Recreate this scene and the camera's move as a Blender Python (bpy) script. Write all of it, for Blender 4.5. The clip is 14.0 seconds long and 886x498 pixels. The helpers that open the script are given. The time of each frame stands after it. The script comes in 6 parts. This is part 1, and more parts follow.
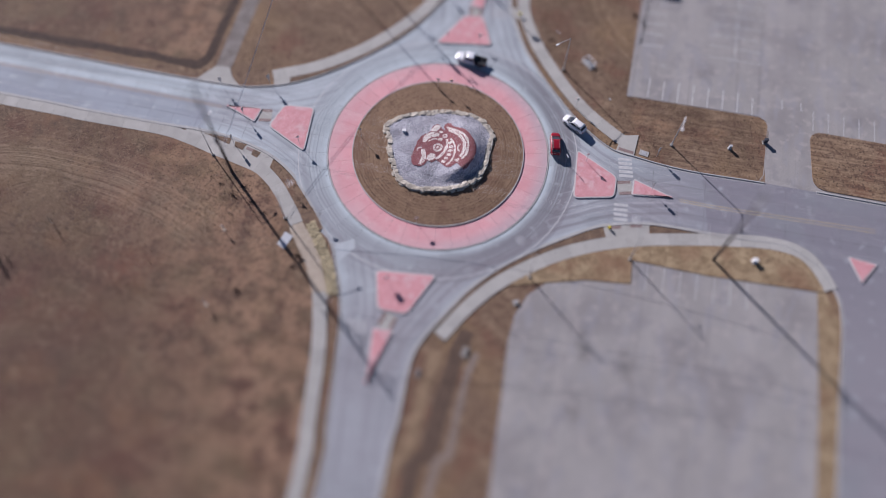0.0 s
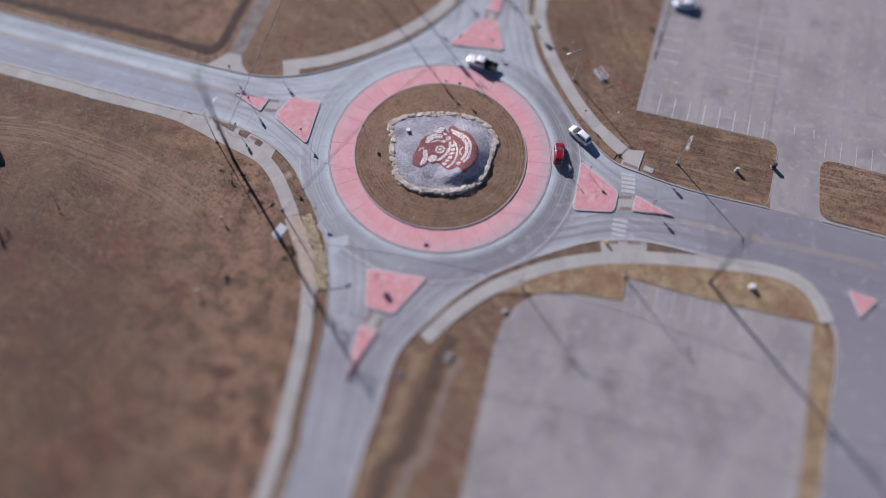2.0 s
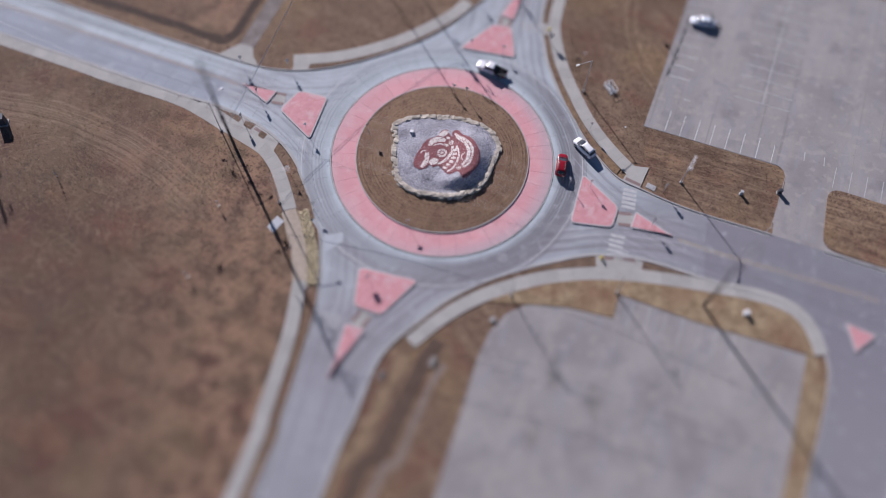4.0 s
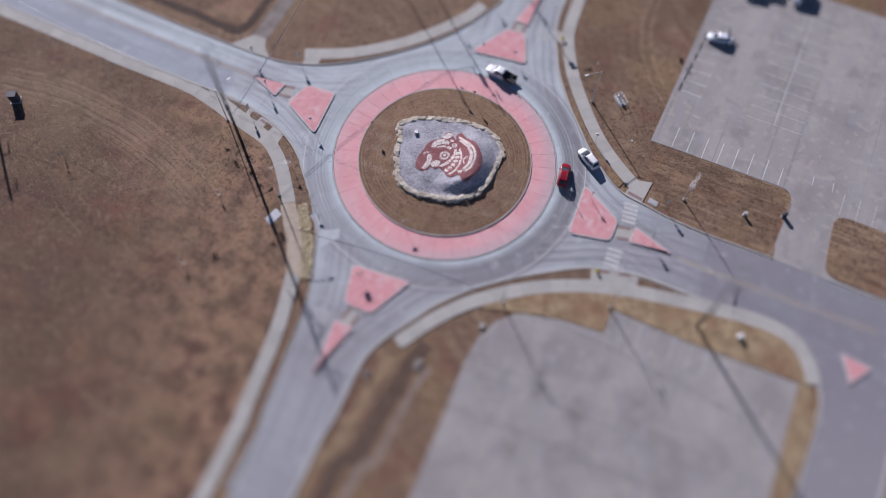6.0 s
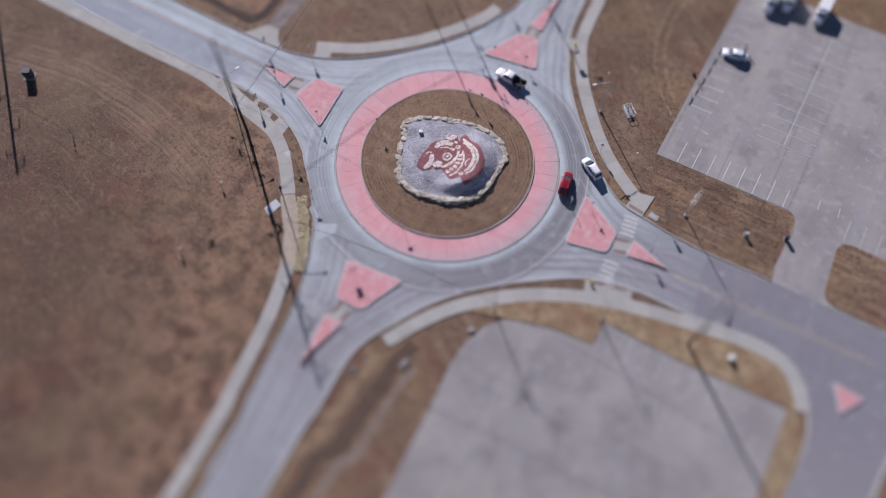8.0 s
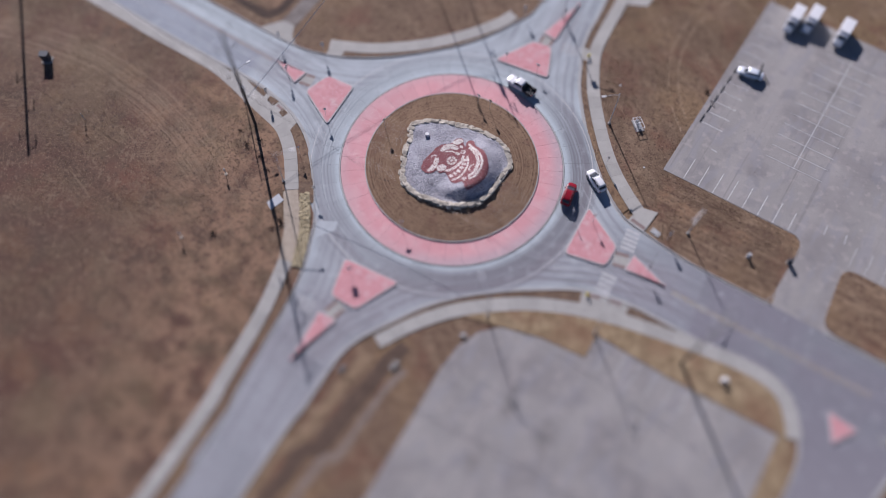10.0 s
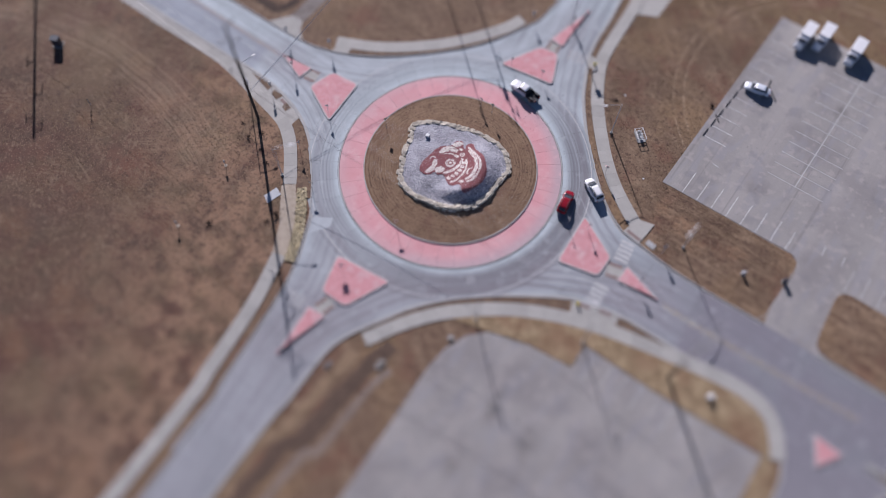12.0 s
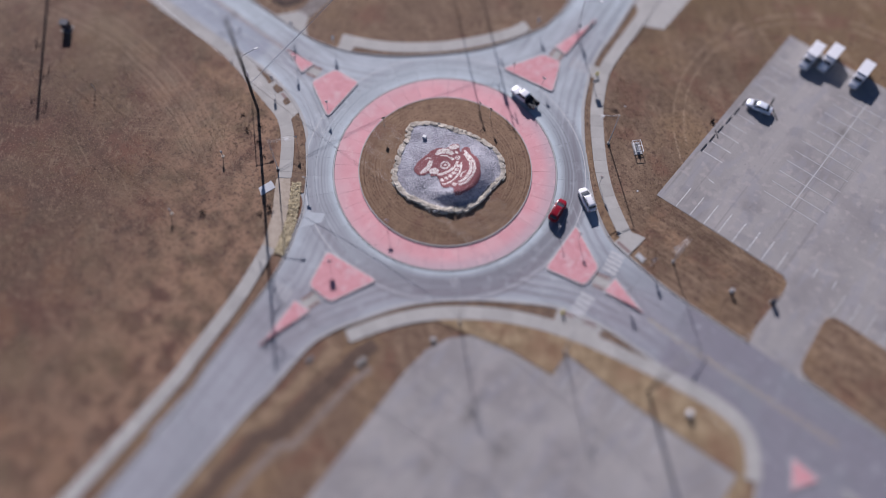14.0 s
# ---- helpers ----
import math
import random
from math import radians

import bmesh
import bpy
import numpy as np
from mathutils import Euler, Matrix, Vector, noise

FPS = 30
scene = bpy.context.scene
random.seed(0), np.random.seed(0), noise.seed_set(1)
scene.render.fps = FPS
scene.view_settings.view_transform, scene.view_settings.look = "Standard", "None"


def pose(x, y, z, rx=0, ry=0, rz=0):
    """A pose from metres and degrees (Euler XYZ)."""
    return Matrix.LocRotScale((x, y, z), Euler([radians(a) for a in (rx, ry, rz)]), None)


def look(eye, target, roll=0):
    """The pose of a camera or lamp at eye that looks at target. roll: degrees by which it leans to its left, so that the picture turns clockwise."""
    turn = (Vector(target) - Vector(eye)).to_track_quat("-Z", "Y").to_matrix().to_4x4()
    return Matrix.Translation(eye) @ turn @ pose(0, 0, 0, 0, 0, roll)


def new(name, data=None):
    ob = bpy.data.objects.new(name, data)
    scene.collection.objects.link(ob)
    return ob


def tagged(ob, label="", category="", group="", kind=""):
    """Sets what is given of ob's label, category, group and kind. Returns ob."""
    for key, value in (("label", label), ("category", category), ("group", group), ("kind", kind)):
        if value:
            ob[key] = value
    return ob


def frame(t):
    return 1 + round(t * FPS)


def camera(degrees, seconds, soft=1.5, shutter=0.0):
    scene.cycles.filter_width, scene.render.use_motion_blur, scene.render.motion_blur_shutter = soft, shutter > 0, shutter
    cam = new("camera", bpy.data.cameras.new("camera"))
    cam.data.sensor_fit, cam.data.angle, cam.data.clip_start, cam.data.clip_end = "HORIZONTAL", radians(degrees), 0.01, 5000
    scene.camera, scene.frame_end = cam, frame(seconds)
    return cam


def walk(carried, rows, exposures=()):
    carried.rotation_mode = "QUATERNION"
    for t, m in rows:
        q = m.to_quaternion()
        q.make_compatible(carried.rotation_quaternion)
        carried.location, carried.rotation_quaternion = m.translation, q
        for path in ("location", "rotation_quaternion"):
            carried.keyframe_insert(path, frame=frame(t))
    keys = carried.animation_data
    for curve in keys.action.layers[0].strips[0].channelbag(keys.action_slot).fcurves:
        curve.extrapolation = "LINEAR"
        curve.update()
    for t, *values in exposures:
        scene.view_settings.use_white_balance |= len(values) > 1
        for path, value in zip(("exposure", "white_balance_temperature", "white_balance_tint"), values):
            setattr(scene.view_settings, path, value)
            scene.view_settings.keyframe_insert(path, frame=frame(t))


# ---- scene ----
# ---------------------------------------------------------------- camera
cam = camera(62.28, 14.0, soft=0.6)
PATH = [
    (0.0, 1.80, -72.43, 110.88, 0.40, -64.45, 1.35),
    (0.5, 2.98, -72.25, 110.72, 1.36, -64.46, 1.66),
    (1.0, 4.18, -72.02, 110.60, 2.37, -64.46, 1.80),
    (1.5, 5.39, -71.75, 110.50, 3.38, -64.46, 1.84),
    (2.0, 6.61, -71.43, 110.44, 4.47, -64.46, 1.86),
    (2.5, 7.83, -71.09, 110.39, 5.50, -64.46, 1.94),
    (3.0, 9.03, -70.72, 110.36, 6.56, -64.46, 1.95),
    (5.5, 14.71, -68.62, 110.40, 11.82, -64.61, 1.93),
    (6.0, 15.75, -68.17, 110.44, 12.85, -64.65, 1.86),
    (6.5, 16.77, -67.72, 110.47, 13.84, -64.70, 1.86),
    (7.0, 17.75, -67.27, 110.52, 14.78, -64.75, 1.99),
    (7.5, 18.70, -66.82, 110.56, 15.70, -64.83, 2.11),
    (8.0, 19.62, -66.38, 110.61, 16.63, -64.89, 2.11),
    (10.5, 23.95, -64.14, 110.90, 21.47, -64.88, 1.77),
    (11.0, 24.80, -63.69, 110.97, 22.22, -64.92, 1.82),
    (11.5, 25.66, -63.23, 111.04, 22.89, -64.92, 1.93),
    (12.0, 26.55, -62.75, 111.13, 23.64, -64.93, 1.92),
    (12.5, 27.47, -62.27, 111.23, 24.41, -64.95, 1.99),
    (13.0, 28.44, -61.77, 111.34, 25.28, -64.94, 1.94),
    (13.5, 29.46, -61.24, 111.47, 26.47, -64.96, 1.98),
    (14.0, 30.55, -60.69, 111.62, 26.57, -64.93, 2.36),
]
walk(cam, [(t, pose(x, y, z, 90 + pitch, 0, yaw) @ pose(0, 0, 0, 0, 0, roll)) for t, x, y, z, yaw, pitch, roll in PATH], [(0.0, 0.33, 5800, 22), (14.0, 0.33, 5800, 22)])
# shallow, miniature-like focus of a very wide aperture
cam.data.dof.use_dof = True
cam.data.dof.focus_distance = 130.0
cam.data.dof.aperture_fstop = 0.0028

# ---------------------------------------------------------------- light
ELEV = radians(26.0)
SUN = Vector((-0.615 * math.cos(ELEV), 0.788 * math.cos(ELEV), math.sin(ELEV)))  # towards the sun
world = bpy.data.worlds.new("sky")
scene.world = world
world.use_nodes = True
nt = world.node_tree
sky = nt.nodes.new("ShaderNodeTexSky")
sky.sky_type, sky.sun_disc = "NISHITA", False
sky.sun_elevation, sky.sun_rotation = ELEV, math.atan2(SUN.x, SUN.y)
sky.air_density, sky.dust_density = 0.55, 0.1
nt.links.new(sky.outputs[0], nt.nodes["Background"].inputs[0])
nt.nodes["Background"].inputs[1].default_value = 0.05
sun = new("sun", bpy.data.lights.new("sun", "SUN"))
sun.data.energy, sun.data.angle, sun.data.color = 5.0, radians(0.5), (1.0, 0.93, 0.84)
sun.matrix_world = look(SUN * 300, (0, 0, 0))


# ---------------------------------------------------------------- materials
def material(name, dark, light, size=3.0, fine=0.12, rough=0.9, bump=0.3, metal=0.0, contrast=0.5, each=0.0, more=None):
    """Two colours mixed by noise at two scales, with fine relief. each: how much pieces differ. more(nodes, links, colour) may add wear."""
    m = bpy.data.materials.new(name)
    m.use_nodes = True
    n, l = m.node_tree.nodes, m.node_tree.links
    bsdf = n["Principled BSDF"]
    bsdf.inputs["Roughness"].default_value, bsdf.inputs["Metallic"].default_value = rough, metal
    co = n.new("ShaderNodeTexCoord")
    big, small = n.new("ShaderNodeTexNoise"), n.new("ShaderNodeTexNoise")
    for tex, s, d in ((big, size, 6), (small, fine, 3)):
        tex.inputs["Scale"].default_value, tex.inputs["Detail"].default_value = 1 / s, d
        l.new(co.outputs["Object"], tex.inputs["Vector"])
    add = n.new("ShaderNodeMath")
    add.operation = "MULTIPLY_ADD"
    add.inputs[1].default_value = 0.55
    l.new(small.outputs[0], add.inputs[0])
    half = n.new("ShaderNodeMath")
    half.operation = "MULTIPLY"
    half.inputs[1].default_value = 0.45
    l.new(big.outputs[0], half.inputs[0])
    l.new(half.outputs[0], add.inputs[2])
    ramp = n.new("ShaderNodeMapRange")
    ramp.inputs[1].default_value, ramp.inputs[2].default_value = 0.5 - 0.5 * (1.1 - contrast) * 0.5, 0.5 + 0.5 * (1.1 - contrast) * 0.5
    l.new(add.outputs[0], ramp.inputs[0])
    mix = n.new("ShaderNodeMix")
    mix.data_type = "RGBA"
    mix.inputs[6].default_value, mix.inputs[7].default_value = (*dark, 1), (*light, 1)
    l.new(ramp.outputs[0], mix.inputs[0])
    colour = mix.outputs[2]
    if each:
        info, hsv = n.new("ShaderNodeObjectInfo"), n.new("ShaderNodeHueSaturation")
        span = n.new("ShaderNodeMapRange")
        span.inputs[3].default_value, span.inputs[4].default_value = 1 - each, 1 + each
        l.new(info.outputs["Random"], span.inputs[0])
        l.new(span.outputs[0], hsv.inputs["Value"])
        l.new(colour, hsv.inputs["Color"])
        colour = hsv.outputs[0]
    if more:
        colour = more(n, l, colour, co)
    l.new(colour, bsdf.inputs["Base Color"])
    if bump:
        b = n.new("ShaderNodeBump")
        b.inputs["Strength"].default_value, b.inputs["Distance"].default_value = bump, fine * 0.5
        l.new(small.outputs[0], b.inputs["Height"])
        l.new(b.outputs[0], bsdf.inputs["Normal"])
    return m


def blend(n, l, colour, factor, other, strength=1.0):
    mix = n.new("ShaderNodeMix")
    mix.data_type = "RGBA"
    mul = n.new("ShaderNodeMath")
    mul.operation, mul.use_clamp = "MULTIPLY", True
    mul.inputs[1].default_value = strength
    l.new(factor, mul.inputs[0])
    l.new(mul.outputs[0], mix.inputs[0])
    l.new(colour, mix.inputs[6])
    mix.inputs[7].default_value = (*other, 1)
    return mix.outputs[2]


def mapped(n, l, value, a, b, c=0.0, d=1.0):
    r = n.new("ShaderNodeMapRange")
    r.interpolation_type = "SMOOTHSTEP"
    for i, v in enumerate((a, b, c, d)):
        r.inputs[i + 1].default_value = v
    l.new(value, r.inputs[0])
    return r.outputs[0]


def noise_of(n, l, co, size, detail=4, stretch=(1, 1, 1), turn=0.0):
    mp = n.new("ShaderNodeMapping")
    mp.vector_type = "TEXTURE"
    mp.inputs["Scale"].default_value = [1 / s for s in stretch]
    mp.inputs["Rotation"].default_value = (0, 0, turn)
    tex = n.new("ShaderNodeTexNoise")
    tex.inputs["Scale"].default_value, tex.inputs["Detail"].default_value = 1 / size, detail
    l.new(co.outputs["Object"], mp.inputs[0])
    l.new(mp.outputs[0], tex.inputs["Vector"])
    return tex.outputs[0]


def radius_of(n, l, co, x, y):
    off, length = n.new("ShaderNodeVectorMath"), n.new("ShaderNodeVectorMath")
    off.operation, length.operation = "SUBTRACT", "LENGTH"
    off.inputs[1].default_value = (x, y, 0)
    l.new(co.outputs["Object"], off.inputs[0])
    l.new(off.outputs[0], length.inputs[0])
    return length.outputs["Value"]


def rings(n, l, co, x, y, size, wobble=1.5):
    """Streaks that run round a point: mowing and tyre tracks."""
    r = radius_of(n, l, co, x, y)
    comb = n.new("ShaderNodeCombineXYZ")
    w = n.new("ShaderNodeMath")
    w.operation = "MULTIPLY_ADD"
    w.inputs[1].default_value = wobble
    l.new(noise_of(n, l, co, 9.0, 2), w.inputs[0])
    l.new(r, w.inputs[2])
    l.new(w.outputs[0], comb.inputs[0])
    tex = n.new("ShaderNodeTexNoise")
    tex.inputs["Scale"].default_value, tex.inputs["Detail"].default_value = 1 / size, 3
    l.new(comb.outputs[0], tex.inputs["Vector"])
    return tex.outputs[0], r


def times(n, l, a, b):
    m = n.new("ShaderNodeMath")
    m.operation = "MULTIPLY"
    l.new(a, m.inputs[0])
    l.new(b, m.inputs[1])
    return m.outputs[0]


def blot(n, l, co, x, y, rx, ry):
    """1 at a place, fading to 0 at rx, ry from it, with a ragged edge."""
    off, size, length = (n.new("ShaderNodeVectorMath") for _ in range(3))
    off.operation, size.operation, length.operation = "SUBTRACT", "MULTIPLY", "LENGTH"
    off.inputs[1].default_value, size.inputs[1].default_value = (x, y, 0), (1 / rx, 1 / ry, 0)
    l.new(co.outputs["Object"], off.inputs[0])
    l.new(off.outputs[0], size.inputs[0])
    l.new(size.outputs[0], length.inputs[0])
    return times(n, l, mapped(n, l, length.outputs["Value"], 1.0, 0.15), mapped(n, l, noise_of(n, l, co, min(rx, ry) * 0.7, 5), 0.3, 0.6))


def lawn_wear(n, l, colour, co):
    colour = blend(n, l, colour, mapped(n, l, noise_of(n, l, co, 18.0, 5), 0.44, 0.64), (0.27, 0.175, 0.09), 0.6)
    sep = n.new("ShaderNodeSeparateXYZ")
    l.new(co.outputs["Object"], sep.inputs[0])
    # olive-brown far grass, with some lens darkening towards the north put into its colour
    rough = times(n, l, mapped(n, l, sep.outputs["Y"], 38.0, 62.0), mapped(n, l, noise_of(n, l, co, 14.0, 5), 0.3, 0.5))
    colour = blend(n, l, colour, rough, (0.165, 0.105, 0.048), 0.75)
    colour = blend(n, l, colour, mapped(n, l, noise_of(n, l, co, 7.0, 6), 0.5, 0.66), (0.17, 0.078, 0.05), 0.6)
    colour = blend(n, l, colour, mapped(n, l, noise_of(n, l, co, 2.6, 6, (1, 0.35, 1), 0.9), 0.52, 0.68), (0.33, 0.235, 0.15), 0.4)
    mown = times(n, l, mapped(n, l, sep.outputs["X"], 30.0, 38.0), mapped(n, l, sep.outputs["Y"], 16.0, 10.0))
    line = noise_of(n, l, co, 0.5, 3, (0.06, 1, 1), -0.17)
    colour = blend(n, l, colour, times(n, l, mown, mapped(n, l, line, 0.5, 0.64)), (0.31, 0.215, 0.135), 0.55)
    colour = blend(n, l, colour, times(n, l, mown, mapped(n, l, line, 0.46, 0.36)), (0.09, 0.05, 0.033), 0.5)
    for x, y, rx, ry in ((40.5, 6.6, 3.6, 3.0), (36.6, 8.6, 2.2, 2.8), (44.0, 3.6, 2.6, 2.0), (50.5, 5.6, 2.8, 1.8)):
        colour = blend(n, l, colour, blot(n, l, co, x, y, rx, ry), (0.30, 0.175, 0.098), 0.6)
    for x, y, rx, ry in ((40.5, 11.0, 5.0, 1.3), (47.5, 9.6, 4.5, 1.4), (54.5, 7.6, 4.0, 1.6), (46.0, 6.4, 3.4, 2.2), (38.0, 5.8, 2.0, 1.6)):
        colour = blend(n, l, colour, blot(n, l, co, x, y, rx, ry), (0.085, 0.045, 0.03), 0.6)
    for away in (27.0, 28.9):
        r = radius_of(n, l, co, 58.5, 40.5)
        rut = times(n, l, mapped(n, l, r, away - 0.3, away), mapped(n, l, r, away + 0.3, away))
        colour = blend(n, l, colour, times(n, l, rut, mapped(n, l, noise_of(n, l, co, 5.0, 3), 0.35, 0.55)), (0.38, 0.275, 0.18), 0.75)
    colour = blend(n, l, colour, mapped(n, l, noise_of(n, l, co, 1.1, 5), 0.54, 0.68), (0.075, 0.04, 0.028), 0.65)
    colour = blend(n, l, colour, mapped(n, l, noise_of(n, l, co, 0.42, 4), 0.55, 0.66), (0.05, 0.029, 0.02), 0.75)
    return blend(n, l, colour, mapped(n, l, noise_of(n, l, co, 0.35, 3), 0.58, 0.7), (0.40, 0.28, 0.18), 0.5)


def field_wear(n, l, colour, co):
    colour = blend(n, l, colour, mapped(n, l, noise_of(n, l, co, 30.0, 5), 0.47, 0.63), (0.17, 0.108, 0.066), 0.7)
    colour = blend(n, l, colour, mapped(n, l, noise_of(n, l, co, 17.0, 6, (1, 1.5, 1), 0.5), 0.47, 0.62), (0.10, 0.042, 0.030), 0.75)
    colour = blend(n, l, colour, mapped(n, l, noise_of(n, l, co, 8.0, 6, (1, 1, 1), 1.7), 0.52, 0.68), (0.215, 0.118, 0.062), 0.55)
    colour = blend(n, l, colour, mapped(n, l, noise_of(n, l, co, 4.5, 6, (1, 1, 1), 2.2), 0.52, 0.66), (0.085, 0.062, 0.04), 0.5)
    colour = blend(n, l, colour, mapped(n, l, noise_of(n, l, co, 13.0, 5, (1, 1, 1), 0.8), 0.45, 0.6), (0.165, 0.118, 0.066), 0.5)
    for x, y, rx, ry in ((-51.1, -24.0, 8.0, 5.0), (-57.0, -33.7, 9.0, 6.0), (-40.9, -32.1, 6.0, 5.0), (-66.0, -31.5, 8.0, 6.0)):
        colour = blend(n, l, colour, blot(n, l, co, x, y, rx, ry), (0.15, 0.055, 0.036), 0.6)
    for x, y, rx, ry in ((-39.7, -4.7, 4.0, 4.0), (-39.6, -12.8, 4.0, 3.0), (-28.3, -31.0, 4.5, 3.5), (-26.0, -39.5, 4.0, 5.0), (-31.5, -40.0, 4.0, 3.0), (-36.0, -14.0, 7.0, 4.0), (-30.0, -22.0, 3.5, 4.0), (-33.0, -9.0, 5.0, 3.0), (-47.0, -3.0, 8.0, 3.0)):
        colour = blend(n, l, colour, blot(n, l, co, x, y, rx, ry), (0.31, 0.20, 0.115), 0.7)
    colour = blend(n, l, colour, mapped(n, l, noise_of(n, l, co, 1.8, 6), 0.56, 0.7), (0.065, 0.038, 0.028), 0.45)
    for x, y, rx, ry in ((-60.0, -34.0, 30.0, 22.0), (-46.0, -46.0, 22.0, 20.0), (-74.0, -20.0, 18.0, 16.0)):
        colour = blend(n, l, colour, blot(n, l, co, x, y, rx, ry), (0.095, 0.056, 0.041), 0.42)
    # worn track that bends towards the crossing, and the loops of a turning place beside it
    for wide, fine, lo, mid, hi, strength in ((0.7, 1.4, 63.0, 70.0, 79.0, 0.42), (0.3, 0.8, 64.0, 70.5, 78.0, 0.42)):
        streak, r = rings(n, l, co, -79.1, -75.5, wide, fine)
        near = times(n, l, mapped(n, l, r, lo, mid), mapped(n, l, r, hi, mid + 2))
        near = times(n, l, near, mapped(n, l, along(n, l, co, 0.9, -0.44), -14.0, -30.0))
        near = times(n, l, near, mapped(n, l, noise_of(n, l, co, 6.0, 4), 0.3, 0.55))
        colour = blend(n, l, colour, times(n, l, near, mapped(n, l, streak, 0.42, 0.62)), (0.35, 0.255, 0.17), strength)
        colour = blend(n, l, colour, times(n, l, near, mapped(n, l, streak, 0.42, 0.32)), (0.09, 0.055, 0.04), strength * 0.7)
    for x, y, size in ((-52.0, -13.6, 9.0), (-45.0, -17.0, 12.0)):
        streak, r = rings(n, l, co, x, y, 0.36, 5.0)
        near = times(n, l, mapped(n, l, r, size, size * 0.55), mapped(n, l, noise_of(n, l, co, 4.0, 4), 0.36, 0.58))
        colour = blend(n, l, colour, times(n, l, near, mapped(n, l, streak, 0.46, 0.62)), (0.27, 0.19, 0.125), 0.3)
        colour = blend(n, l, colour, times(n, l, near, mapped(n, l, streak, 0.46, 0.36)), (0.075, 0.045, 0.034), 0.3)
    colour = blend(n, l, colour, mapped(n, l, noise_of(n, l, co, 1.2, 6), 0.56, 0.69), (0.24, 0.17, 0.115), 0.4)
    warm = mapped(n, l, along(n, l, co, 1.0, 0.25), -66.0, -34.0)
    colour = blend(n, l, colour, times(n, l, warm, mapped(n, l, noise_of(n, l, co, 3.4, 6), 0.38, 0.6)), (0.31, 0.19, 0.118), 0.75)
    colour = blend(n, l, colour, times(n, l, warm, mapped(n, l, noise_of(n, l, co, 0.75, 5), 0.54, 0.66)), (0.062, 0.034, 0.028), 0.6)
    scrub = blot(n, l, co, -35.0, -9.5, 9.0, 7.0)
    colour = blend(n, l, colour, times(n, l, scrub, mapped(n, l, noise_of(n, l, co, 0.9, 5), 0.52, 0.64)), (0.07, 0.032, 0.026), 0.75)
    for turn in (-0.5, 0.4, -1.1):
        streak = noise_of(n, l, co, 0.36, 3, (0.1, 1.0, 1.0), turn)
        where = mapped(n, l, noise_of(n, l, co, 7.0 + 3 * turn, 4), 0.52, 0.64)
        colour = blend(n, l, colour, times(n, l, where, mapped(n, l, streak, 0.52, 0.66)), (0.25, 0.175, 0.115), 0.45)
    colour = blend(n, l, colour, mapped(n, l, noise_of(n, l, co, 0.45, 5), 0.55, 0.68), (0.05, 0.03, 0.022), 0.55)
    return blend(n, l, colour, mapped(n, l, noise_of(n, l, co, 0.3, 3), 0.58, 0.7), (0.29, 0.195, 0.12), 0.55)


def mow_wear(n, l, colour, co):
    streak, _ = rings(n, l, co, 0.0, 0.0, 0.27, 0.7)
    colour = blend(n, l, colour, mapped(n, l, streak, 0.46, 0.60), (0.29, 0.19, 0.12), 0.5)
    colour = blend(n, l, colour, mapped(n, l, streak, 0.47, 0.36), (0.10, 0.055, 0.036), 0.42)
    colour = blend(n, l, colour, mapped(n, l, noise_of(n, l, co, 1.4, 5), 0.6, 0.72), (0.09, 0.05, 0.035), 0.5)
    colour = blend(n, l, colour, mapped(n, l, noise_of(n, l, co, 0.36, 4), 0.55, 0.66), (0.06, 0.034, 0.024), 0.65)
    colour = blend(n, l, colour, mapped(n, l, noise_of(n, l, co, 0.3, 3), 0.6, 0.7), (0.36, 0.25, 0.16), 0.45)
    return blend(n, l, colour, mapped(n, l, noise_of(n, l, co, 6.0, 4), 0.5, 0.68), (0.15, 0.075, 0.052), 0.45)


def along(n, l, co, x, y):
    """How far a place lies in the direction x, y."""
    dot = n.new("ShaderNodeVectorMath")
    dot.operation = "DOT_PRODUCT"
    dot.inputs[1].default_value = (x, y, 0)
    l.new(co.outputs["Object"], dot.inputs[0])
    return dot.outputs["Value"]


